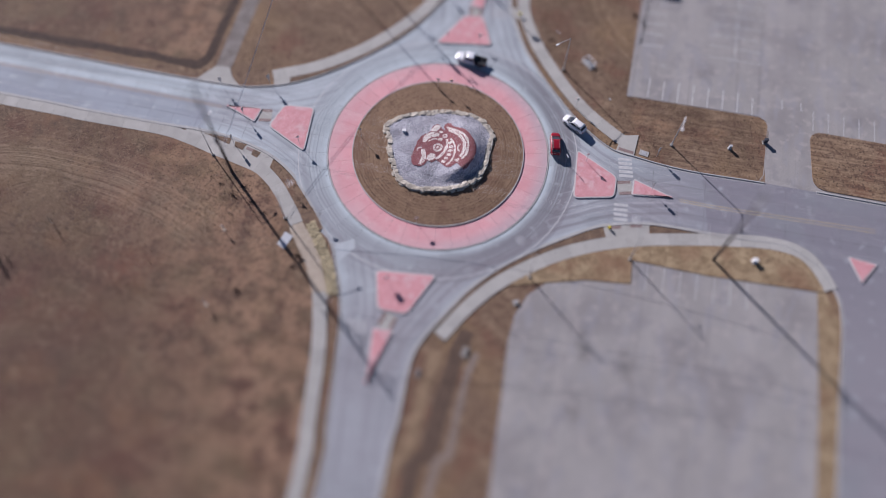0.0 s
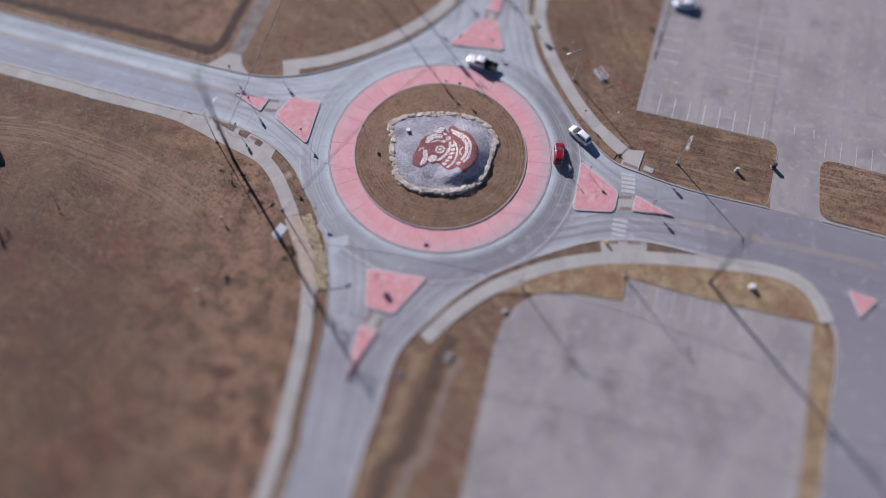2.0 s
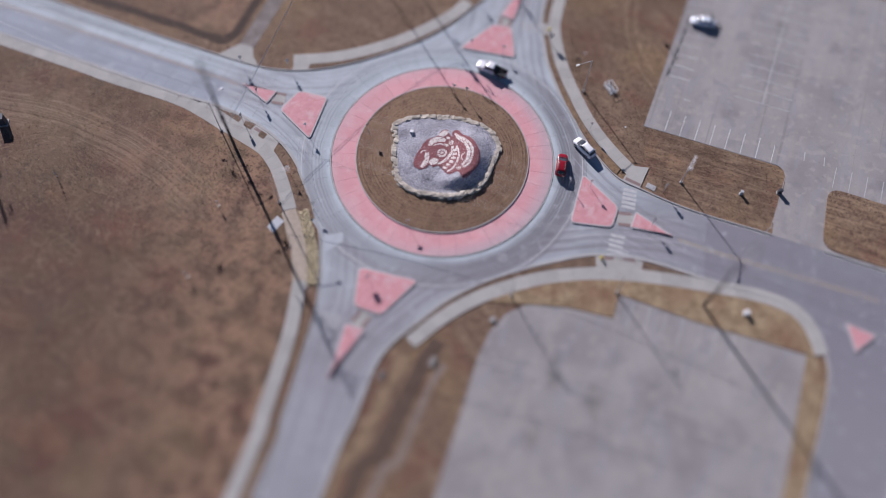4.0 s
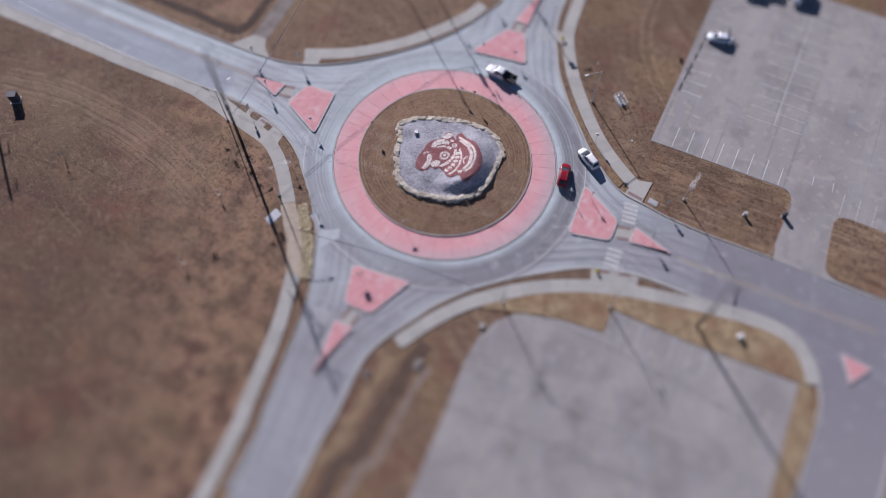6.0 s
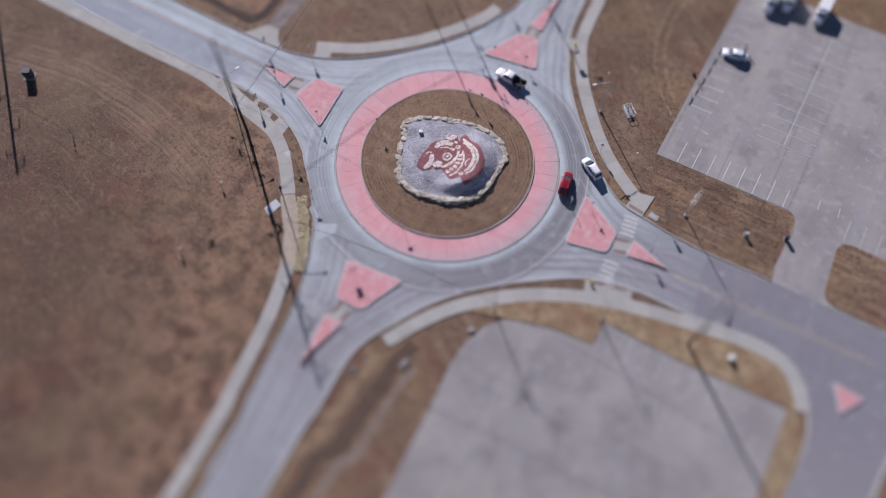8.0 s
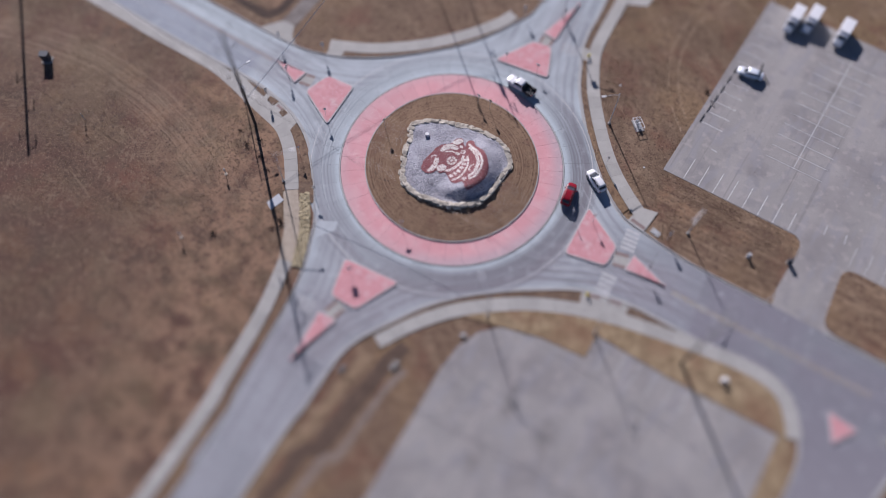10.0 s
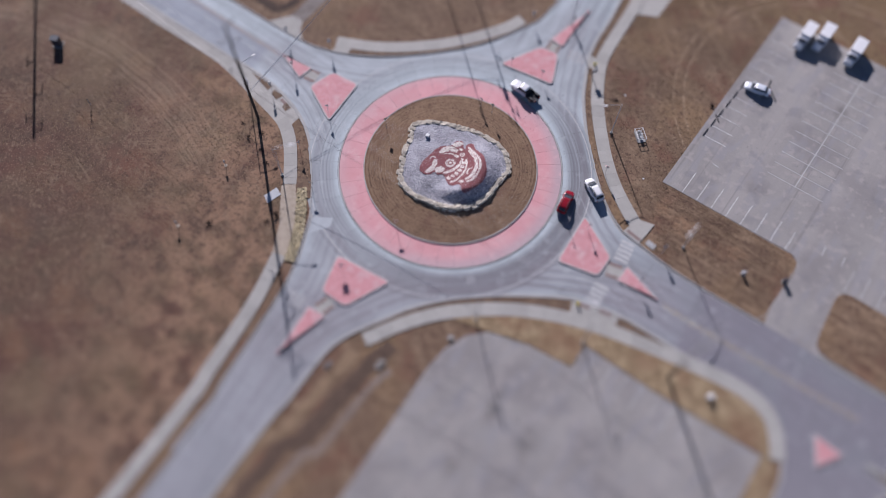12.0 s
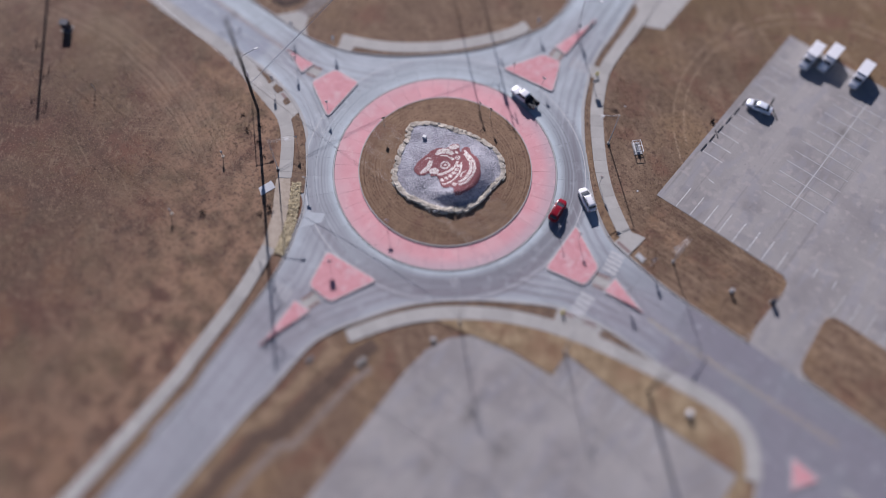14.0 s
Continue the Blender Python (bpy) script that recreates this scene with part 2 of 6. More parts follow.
def lane_wear(n, l, colour, co):
    """Tyre polish round the circle and along the approaches, stains and paler patches."""
    streak, r = rings(n, l, co, 0.0, 0.0, 1.1, 1.6)
    ring_zone = times(n, l, mapped(n, l, r, 20.0, 21.0), mapped(n, l, r, 25.4, 23.6))
    colour = blend(n, l, colour, times(n, l, ring_zone, mapped(n, l, streak, 0.36, 0.62, 0.25, 1.0)), (0.188, 0.2, 0.217), 0.4)
    busy = times(n, l, mapped(n, l, r, 20.2, 21.6), mapped(n, l, r, 26.5, 24.2))
    busy = times(n, l, busy, mapped(n, l, along(n, l, co, 0.95, -0.31), -2.0, 17.0))
    colour = blend(n, l, colour, times(n, l, busy, mapped(n, l, streak, 0.30, 0.58, 0.45, 1.0)), (0.15, 0.148, 0.165), 0.85)
    fine, _ = rings(n, l, co, 0.0, 0.0, 0.32, 0.8)
    colour = blend(n, l, colour, times(n, l, ring_zone, mapped(n, l, fine, 0.52, 0.66)), (0.13, 0.13, 0.145), 0.45)
    colour = blend(n, l, colour, times(n, l, ring_zone, mapped(n, l, fine, 0.44, 0.34)), (0.52, 0.53, 0.55), 0.3)
    middle = r
    far = mapped(n, l, r, 26.0, 34.0)
    for first, turn, stretch in ((0, -0.18, (0.025, 1.0, 1.0)), (1, -0.04, (1.0, 0.025, 1.0))):
        sep = n.new("ShaderNodeSeparateXYZ")
        l.new(co.outputs["Object"], sep.inputs[0])
        ab = [n.new("ShaderNodeMath") for _ in range(2)]
        for m, o in zip(ab, ("X", "Y")):
            m.operation = "ABSOLUTE"
            l.new(sep.outputs[o], m.inputs[0])
        gt = n.new("ShaderNodeMath")
        gt.operation = "GREATER_THAN"
        l.new(ab[first].outputs[0], gt.inputs[0])
        l.new(ab[1 - first].outputs[0], gt.inputs[1])
        run = times(n, l, far, gt.outputs[0])
        colour = blend(n, l, colour, times(n, l, run, mapped(n, l, noise_of(n, l, co, 1.6, 3, stretch, turn), 0.42, 0.66)), (0.158, 0.17, 0.187), 0.55)
    sep = n.new("ShaderNodeSeparateXYZ")
    l.new(co.outputs["Object"], sep.inputs[0])
    colour = blend(n, l, colour, mapped(n, l, sep.outputs["X"], 22.0, 47.0), (0.213, 0.203, 0.23), 0.8)
    # tyre paths that sweep from road to road round each corner
    near_ring = times(n, l, mapped(n, l, middle, 21.0, 25.0), mapped(n, l, middle, 50.0, 38.0))
    for x, y, edge, strength in ((39.6, -62.9, 49.5, 0.75), (-40.0, 59.8, 47.0, 0.35), (63.9, 38.8, 50.0, 0.45), (-51.7, -32.4, 37.0, 0.4)):
        sweep, r = rings(n, l, co, x, y, 0.75, 1.2)
        path = times(n, l, near_ring, times(n, l, mapped(n, l, r, edge, edge + 1.5), mapped(n, l, r, edge + 11.0, edge + 7.0)))
        colour = blend(n, l, colour, path, (0.278, 0.262, 0.283), strength * 0.6)
        colour = blend(n, l, colour, times(n, l, path, mapped(n, l, sweep, 0.46, 0.64)), (0.182, 0.17, 0.187), strength)
        colour = blend(n, l, colour, times(n, l, path, mapped(n, l, sweep, 0.44, 0.34)), (0.475, 0.47, 0.488), strength)
    south = times(n, l, mapped(n, l, sep.outputs["Y"], 0.0, -14.0), times(n, l, mapped(n, l, middle, 20.0, 20.8), mapped(n, l, middle, 29.0, 25.5)))
    colour = blend(n, l, colour, times(n, l, south, mapped(n, l, streak, 0.34, 0.6, 0.35, 1.0)), (0.206, 0.192, 0.21), 0.5)
    lean, sum_ = n.new("ShaderNodeMath"), n.new("ShaderNodeMath")
    lean.operation = sum_.operation = "MULTIPLY_ADD"
    lean.inputs[1].default_value, lean.inputs[2].default_value = 0.193, 7.72 - 8.2
    l.new(sep.outputs["X"], lean.inputs[0])
    sum_.inputs[1].default_value = 1.0
    l.new(sep.outputs["Y"], sum_.inputs[0])
    l.new(lean.outputs[0], sum_.inputs[2])
    south_lane = times(n, l, mapped(n, l, sep.outputs["X"], -41.5, -43.5), mapped(n, l, sum_.outputs[0], 0.4, -0.2))
    colour = blend(n, l, colour, south_lane, (0.235, 0.25, 0.30), 0.65)
    seam = times(n, l, mapped(n, l, sep.outputs["X"], -36.0, -42.0), times(n, l, mapped(n, l, sum_.outputs[0], 0.9, 0.3), mapped(n, l, sum_.outputs[0], -0.5, 0.1)))
    colour = blend(n, l, colour, seam, (0.24, 0.19, 0.19), 0.45)
    # greyer, darker road to the south, with some lens darkening put into the colour
    colour = blend(n, l, colour, mapped(n, l, sep.outputs["Y"], -16.0, -40.0), (0.27, 0.255, 0.272), 0.7)
    colour = blend(n, l, colour, mapped(n, l, noise_of(n, l, co, 11.0, 5), 0.48, 0.7), (0.232, 0.25, 0.264), 0.5)
    colour = blend(n, l, colour, mapped(n, l, noise_of(n, l, co, 2.2, 5), 0.58, 0.74), (0.47, 0.508, 0.525), 0.4)
    return blend(n, l, colour, mapped(n, l, noise_of(n, l, co, 0.6, 4), 0.62, 0.74), (0.15, 0.15, 0.16), 0.5)


def lot_wear(n, l, colour, co):
    colour = blend(n, l, colour, mapped(n, l, noise_of(n, l, co, 5.0, 3, (1, 0.03, 1), -0.2), 0.46, 0.62), (0.385, 0.36, 0.342), 0.4)
    colour = blend(n, l, colour, mapped(n, l, noise_of(n, l, co, 0.9, 2, (1, 0.01, 1), -0.2), 0.62, 0.7), (0.20, 0.185, 0.18), 0.5)
    colour = blend(n, l, colour, mapped(n, l, noise_of(n, l, co, 12.0, 5), 0.46, 0.64), (0.225, 0.21, 0.208), 0.6)
    colour = blend(n, l, colour, mapped(n, l, noise_of(n, l, co, 6.0, 6), 0.6, 0.74), (0.18, 0.17, 0.172), 0.3)
    colour = blend(n, l, colour, mapped(n, l, noise_of(n, l, co, 2.2, 5, (1, 0.3, 1), -0.2), 0.5, 0.64), (0.29, 0.285, 0.30), 0.5)
    colour = blend(n, l, colour, mapped(n, l, noise_of(n, l, co, 1.6, 5), 0.53, 0.66), (0.39, 0.355, 0.335), 0.55)
    colour = blend(n, l, colour, mapped(n, l, noise_of(n, l, co, 3.1, 5, (1, 1, 1), 1.0), 0.56, 0.68), (0.20, 0.195, 0.205), 0.4)
    for x, y, rx, ry in ((24.1, -35.8, 1.8, 4.6), (30.6, -38.8, 2.2, 4.4), (21.8, -46.0, 2.0, 3.0), (60.0, 42.0, 2.0, 2.5)):
        colour = blend(n, l, colour, blot(n, l, co, x, y, rx, ry), (0.14, 0.13, 0.125), 0.6)
    return blend(n, l, colour, mapped(n, l, noise_of(n, l, co, 0.7, 3), 0.66, 0.75), (0.12, 0.11, 0.11), 0.4)


def paving_wear(n, l, colour, co):
    colour = blend(n, l, colour, mapped(n, l, noise_of(n, l, co, 2.4, 5), 0.5, 0.68), (0.60, 0.42, 0.43), 0.6)
    colour = blend(n, l, colour, mapped(n, l, noise_of(n, l, co, 0.8, 5), 0.55, 0.7), (0.46, 0.18, 0.19), 0.5)
    return blend(n, l, colour, mapped(n, l, noise_of(n, l, co, 0.3, 4), 0.6, 0.72), (0.68, 0.50, 0.50), 0.4)


def apron_wear(n, l, colour, co):
    colour = blend(n, l, colour, mapped(n, l, noise_of(n, l, co, 5.0, 5), 0.48, 0.66), (0.60, 0.40, 0.41), 0.4)
    colour = blend(n, l, colour, mapped(n, l, noise_of(n, l, co, 3.0, 5), 0.5, 0.7), (0.62, 0.30, 0.31), 0.5)
    _, r = rings(n, l, co, 0.0, 0.0, 1.0)
    colour = blend(n, l, colour, mapped(n, l, r, 17.2, 20.2), (0.56, 0.40, 0.415), 0.55)
    scuffed = times(n, l, mapped(n, l, r, 16.6, 19.6), mapped(n, l, along(n, l, co, 0.98, -0.2), -4.0, 15.0))
    colour = blend(n, l, colour, scuffed, (0.43, 0.36, 0.385), 0.7)
    colour = blend(n, l, colour, mapped(n, l, noise_of(n, l, co, 1.1, 5), 0.56, 0.7), (0.68, 0.43, 0.44), 0.4)
    return blend(n, l, colour, mapped(n, l, noise_of(n, l, co, 0.5, 5), 0.62, 0.75), (0.33, 0.13, 0.14), 0.4)


def gravel_wear(n, l, colour, co):
    colour = blend(n, l, colour, mapped(n, l, noise_of(n, l, co, 0.22, 3), 0.57, 0.66), (0.62, 0.61, 0.63), 0.7)
    colour = blend(n, l, colour, mapped(n, l, noise_of(n, l, co, 0.26, 3, (1, 1, 1), 1.1), 0.56, 0.66), (0.07, 0.068, 0.085), 0.7)
    return blend(n, l, colour, mapped(n, l, noise_of(n, l, co, 2.2, 5), 0.52, 0.7), (0.25, 0.235, 0.255), 0.4)


def straw_wear(n, l, colour, co):
    for x, y, rx, ry in ((30.5, -21.5, 5.0, 4.0), (21.0, -21.5, 5.0, 3.0), (12.0, -27.5, 5.0, 5.0), (60.5, -24.0, 4.0, 5.0)):
        colour = blend(n, l, colour, blot(n, l, co, x, y, rx, ry), (0.20, 0.105, 0.06), 0.6)
    colour = blend(n, l, colour, mapped(n, l, noise_of(n, l, co, 5.0, 5), 0.5, 0.66), (0.235, 0.14, 0.08), 0.55)
    return blend(n, l, colour, mapped(n, l, noise_of(n, l, co, 0.8, 5), 0.55, 0.68), (0.12, 0.078, 0.045), 0.45)


GRASS = material("dry_lawn", (0.125, 0.077, 0.049), (0.225, 0.15, 0.094), 1.2, 0.16, 0.95, 0.5, contrast=0.7, more=lawn_wear)
FIELD = material("dry_field", (0.086, 0.047, 0.032), (0.158, 0.096, 0.06), 1.2, 0.16, 0.95, 0.5, contrast=0.7, more=field_wear)
VERGE = material("verge_grass", (0.125, 0.077, 0.049), (0.225, 0.15, 0.094), 1.2, 0.16, 0.95, 0.5, contrast=0.7, more=lawn_wear)
STRAW = material("straw_grass", (0.21, 0.145, 0.08), (0.385, 0.29, 0.172), 2.2, 0.3, 0.95, 0.6, contrast=0.75, more=straw_wear)
MOWN = material("mown_grass", (0.145, 0.086, 0.05), (0.23, 0.148, 0.088), 2.5, 0.2, 0.95, 0.5, contrast=0.7, more=mow_wear)
ROAD = material("road_concrete", (0.405, 0.458, 0.482), (0.49, 0.55, 0.575), 6.0, 0.2, 0.85, 0.12, contrast=0.4, more=lane_wear)
STREET = material("street_asphalt", (0.212, 0.208, 0.232), (0.272, 0.266, 0.292), 5.0, 0.2, 0.88, 0.15, contrast=0.45, more=lane_wear)
PANEL = material("lane_concrete", (0.405, 0.458, 0.482), (0.49, 0.55, 0.575), 6.0, 0.2, 0.85, 0.12, contrast=0.4, each=0.05, more=lane_wear)
LOT = material("lot_asphalt", (0.262, 0.248, 0.236), (0.35, 0.334, 0.318), 9.0, 0.15, 0.9, 0.15, contrast=0.4, more=lot_wear)
WALK = material("walk_concrete", (0.35, 0.338, 0.31), (0.435, 0.422, 0.39), 1.5, 0.1, 0.9, 0.12, contrast=0.45, each=0.08)
KERB = material("kerb_concrete", (0.34, 0.335, 0.325), (0.43, 0.425, 0.41), 2.0, 0.1, 0.9, 0.12, contrast=0.5)
GREY_CONCRETE = material("weathered_concrete", (0.22, 0.205, 0.185), (0.32, 0.30, 0.275), 0.8, 0.1, 0.9, 0.2, contrast=0.6)
JOINT = material("joint_filler", (0.10, 0.10, 0.105), (0.17, 0.17, 0.17), 1.0, 0.1, 0.9, 0.0)
PINK = material("pink_concrete", (0.60, 0.285, 0.30), (0.69, 0.365, 0.38), 2.5, 0.12, 0.85, 0.15, contrast=0.4, each=0.05, more=apron_wear)
ISLE_KERB = material("island_kerb_concrete", (0.44, 0.415, 0.405), (0.56, 0.53, 0.52), 1.5, 0.1, 0.88, 0.12, contrast=0.5)
SPLIT = material("pink_paving", (0.54, 0.24, 0.255), (0.66, 0.34, 0.355), 1.2, 0.15, 0.85, 0.2, contrast=0.5, more=paving_wear)
DOME = material("brick_red_domes", (0.20, 0.14, 0.13), (0.28, 0.205, 0.19), 0.5, 0.06, 0.8, 0.4)
GRAVEL = material("blue_grey_gravel", (0.19, 0.19, 0.216), (0.47, 0.465, 0.505), 3.0, 0.14, 0.9, 0.6, contrast=0.8, more=gravel_wear)
ROCK = material("tan_limestone", (0.34, 0.30, 0.24), (0.60, 0.55, 0.46), 0.6, 0.12, 0.9, 0.4, contrast=0.6, each=0.25)
MAROON = material("maroon_stone", (0.23, 0.078, 0.085), (0.34, 0.135, 0.14), 0.5, 0.1, 0.9, 0.6, contrast=0.6)
WHITE_STONE = material("white_stone", (0.68, 0.62, 0.57), (0.84, 0.80, 0.75), 0.5, 0.1, 0.9, 0.5, contrast=0.6)
RUBBLE = material("yellow_limestone", (0.36, 0.295, 0.17), (0.54, 0.465, 0.31), 0.6, 0.12, 0.95, 0.6, contrast=0.6, each=0.2)
PALE = material("pale_board", (0.42, 0.44, 0.46), (0.53, 0.55, 0.57), 0.8, 0.1, 0.8, 0.1)
SOIL = material("tan_soil", (0.34, 0.285, 0.22), (0.47, 0.40, 0.32), 1.2, 0.15, 0.95, 0.5, contrast=0.6)
PAINT = material("worn_white_paint", (0.50, 0.50, 0.49), (0.74, 0.74, 0.72), 0.6, 0.08, 0.7, 0.0, contrast=0.7)
FADED = material("faded_white_paint", (0.40, 0.40, 0.40), (0.55, 0.55, 0.54), 0.6, 0.08, 0.7, 0.0, contrast=0.7)
WORN = material("worn_thin_paint", (0.29, 0.29, 0.30), (0.45, 0.45, 0.45), 0.5, 0.08, 0.75, 0.0, contrast=0.7)
YELLOW = material("worn_yellow_paint", (0.33, 0.285, 0.2), (0.50, 0.40, 0.21), 0.6, 0.1, 0.7, 0.0, contrast=0.7)
RUST = material("faded_yellow_paint", (0.30, 0.265, 0.235), (0.42, 0.355, 0.27), 0.6, 0.1, 0.7, 0.0, contrast=0.7)
WOOD = material("creosoted_wood", (0.045, 0.036, 0.03), (0.085, 0.068, 0.055), 0.6, 0.05, 0.85, 0.5)
STEEL = material("galvanised_steel", (0.45, 0.455, 0.46), (0.57, 0.575, 0.58), 0.5, 0.05, 0.5, 0.05, metal=0.45)
DARK_STEEL = material("dark_painted_steel", (0.03, 0.03, 0.032), (0.06, 0.06, 0.062), 0.5, 0.05, 0.55, 0.05)
WHITE_METAL = material("white_painted_metal", (0.70, 0.70, 0.69), (0.82, 0.82, 0.81), 0.4, 0.05, 0.5, 0.03)
WIRE = material("weathered_aluminium", (0.76, 0.75, 0.72), (0.85, 0.84, 0.82), 0.5, 0.05, 0.45, 0.0)
RUBBER = material("tyre_rubber", (0.018, 0.018, 0.018), (0.032, 0.032, 0.032), 0.3, 0.03, 0.85, 0.1)
GLASS = material("tinted_glass", (0.03, 0.035, 0.045), (0.045, 0.05, 0.062), 0.5, 0.1, 0.08, 0.0)
CAR_WHITE = material("white_car_paint", (0.76, 0.77, 0.78), (0.82, 0.82, 0.83), 1.0, 0.1, 0.22, 0.0)
CAR_SILVER = material("silver_blue_car_paint", (0.66, 0.70, 0.76), (0.74, 0.78, 0.83), 1.0, 0.1, 0.22, 0.0)
CAR_RED = material("red_car_paint", (0.21, 0.008, 0.017), (0.26, 0.011, 0.022), 1.0, 0.1, 0.22, 0.0)
CAR_DARK = material("black_car_trim", (0.02, 0.02, 0.022), (0.04, 0.04, 0.042), 0.5, 0.05, 0.5, 0.0)
LAMP_RED = material("red_tail_lens", (0.35, 0.01, 0.01), (0.45, 0.02, 0.02), 0.3, 0.03, 0.2, 0.0)
LAMP_CLEAR = material("clear_lamp_lens", (0.65, 0.66, 0.68), (0.75, 0.76, 0.78), 0.3, 0.03, 0.12, 0.0)
SIGN_YELLOW = material("yellow_sign_face", (0.62, 0.50, 0.02), (0.70, 0.57, 0.04), 0.4, 0.05, 0.5, 0.0)
SIGN_RED = material("red_sign_face", (0.50, 0.02, 0.02), (0.58, 0.03, 0.03), 0.4, 0.05, 0.5, 0.0)
GREEN_BOX = material("dark_slate_cabinet", (0.03, 0.034, 0.045), (0.05, 0.055, 0.07), 0.5, 0.05, 0.6, 0.05)



def tuft_tone(n, l, colour, co):
    geo = n.new("ShaderNodeNewGeometry")
    return blend(n, l, colour, geo.outputs["Random Per Island"], (0.33, 0.24, 0.145), 0.8)


TUFT = material("dry_tufts", (0.10, 0.06, 0.036), (0.19, 0.12, 0.072), 2.0, 0.2, 0.95, 0.0, contrast=0.7, more=tuft_tone)


# ---------------------------------------------------------------- helpers for shapes
def part(name, bm, mat, parent=None, label=""):
    me = bpy.data.meshes.new(name)
    bm.to_mesh(me)
    bm.free()
    me.materials.append(mat)
    ob = new(name, me)
    if parent:
        ob.parent = parent
    if label:
        ob["label"] = label
    return ob


def thing(name, x=0.0, y=0.0, z=0.0, rz=0.0):
    ob = new(name)
    ob.matrix_basis = pose(x, y, z, 0, 0, rz)
    ob.empty_display_size = 0.2
    return ob


def spline(pts, step=1.0):
    """A smooth line through the points, in even steps."""
    p = [Vector((*q, 0)[:2]) for q in pts]
    p = [2 * p[0] - p[1], *p, 2 * p[-1] - p[-2]]
    fine = []
    for a, b, c, d in zip(p, p[1:], p[2:], p[3:]):
        n = max(2, int((c - b).length / 0.4))
        for i in range(n):
            t = i / n
            fine.append(0.5 * (2 * b + (c - a) * t + (2 * a - 5 * b + 4 * c - d) * t * t + (3 * b - a - 3 * c + d) * t**3))
    fine.append(p[-2])
    return resample(fine, step)


def resample(line, step):
    out, left = [line[0].copy()], step
    for a, b in zip(line, line[1:]):
        d = (b - a).length
        at = 0.0
        while d - at >= left:
            at += left
            out.append(a.lerp(b, at / d))
            left = step
        left -= d - at
    if (out[-1] - line[-1]).length > step * 0.3:
        out.append(line[-1].copy())
    return out


def offset(line, d):
    """The line moved d metres to its left."""
    out = []
    for i, q in enumerate(line):
        t = (line[min(i + 1, len(line) - 1)] - line[max(i - 1, 0)]).normalized()
        out.append(q + Vector((-t.y, t.x)) * d)
    return out


def ragged(line, d, seed):
    """The line moved about d metres to its left, by an uneven amount."""
    out = []
    for p, q in zip(line, offset(line, d)):
        out.append(p + (q - p) * (1 + 0.4 * noise.noise((p.x * 0.3, p.y * 0.3, seed))))
    return out


def slab(outline, z0, z1, bm=None):
    """A flat plate with that outline, from z0 to z1."""
    bm = bm or bmesh.new()
    top = [bm.verts.new((q[0], q[1], z1)) for q in outline]
    low = [bm.verts.new((q[0], q[1], z0)) for q in outline]
    face = bm.faces.new(top)
    n = len(top)
    for i in range(n):
        bm.faces.new((top[i], low[i], low[(i + 1) % n], top[(i + 1) % n]))
    face.normal_update()
    if face.normal.z < 0:
        bmesh.ops.reverse_faces(bm, faces=bm.faces[:])
    return bm


def band(a, b, z0, z1, bm=None):
    """A plate between two lines with the same number of points."""
    bm = bm or bmesh.new()
    rows = []
    for p, q in zip(a, b):
        rows.append([bm.verts.new((p.x, p.y, z0)), bm.verts.new((p.x, p.y, z1)), bm.verts.new((q.x, q.y, z1)), bm.verts.new((q.x, q.y, z0))])
    for r, s in zip(rows, rows[1:]):
        for i in range(3):
            bm.faces.new((r[i], s[i], s[i + 1], r[i + 1]))
    bm.faces.new(rows[0])
    bm.faces.new(rows[-1][::-1])
    bmesh.ops.recalc_face_normals(bm, faces=bm.faces[:])
    return bm


def box(sx, sy, sz, m=None, bevel=0.0, bm=None):
    """A box standing on its origin."""
    own = bmesh.new()
    bmesh.ops.create_cube(own, size=1.0, matrix=Matrix.Translation((0, 0, sz / 2)) @ Matrix.Diagonal((sx, sy, sz, 1)))
    if bevel:
        bmesh.ops.bevel(own, geom=own.edges[:], offset=bevel, segments=1, affect="EDGES")
    return merge(own, m, bm)


def merge(own, m, bm):
    if m is not None:
        bmesh.ops.transform(own, matrix=m, verts=own.verts)
    if bm is None:
        return own
    me = bpy.data.meshes.new("temporary")
    own.to_mesh(me)
    own.free()
    bm.from_mesh(me)
    bpy.data.meshes.remove(me)
    return bm


def rod(a, b, r0, r1=None, sides=8, bm=None):
    """A tapered round bar from a to b."""
    a, b = Vector(a), Vector(b)
    own = bmesh.new()
    bmesh.ops.create_cone(own, cap_ends=True, segments=sides, radius1=r0, radius2=r0 if r1 is None else r1, depth=(b - a).length)
    m = Matrix.Translation((a + b) / 2) @ (b - a).to_track_quat("Z", "Y").to_matrix().to_4x4()
    return merge(own, m, bm)


def circle(r, n=180, x=0.0, y=0.0):
    return [Vector((x + r * math.cos(2 * math.pi * i / n), y + r * math.sin(2 * math.pi * i / n))) for i in range(n)]


def rounded(pts, r, n=5):
    """A closed outline with its corners rounded to about r."""
    out = []
    p = [Vector(q) for q in pts]
    for i, b in enumerate(p):
        a, c = p[i - 1], p[(i + 1) % len(p)]
        ra = min(r, 0.45 * (a - b).length)
        rc = min(r, 0.45 * (c - b).length)
        u, w = b + (a - b).normalized() * ra, b + (c - b).normalized() * rc
        for k in range(n + 1):
            t = k / n
            out.append((1 - t) ** 2 * u + 2 * t * (1 - t) * b + t * t * w)
    return out


def shrink(outline, d):
    """A closed outline moved inwards."""
    n = len(outline)
    area = sum(outline[i - 1].x * outline[i].y - outline[i].x * outline[i - 1].y for i in range(n))
    out = []
    for i in range(n):
        t = (outline[(i + 1) % n] - outline[i - 1]).normalized()
        out.append(outline[i] + Vector((-t.y, t.x)) * (d if area > 0 else -d))
    return out


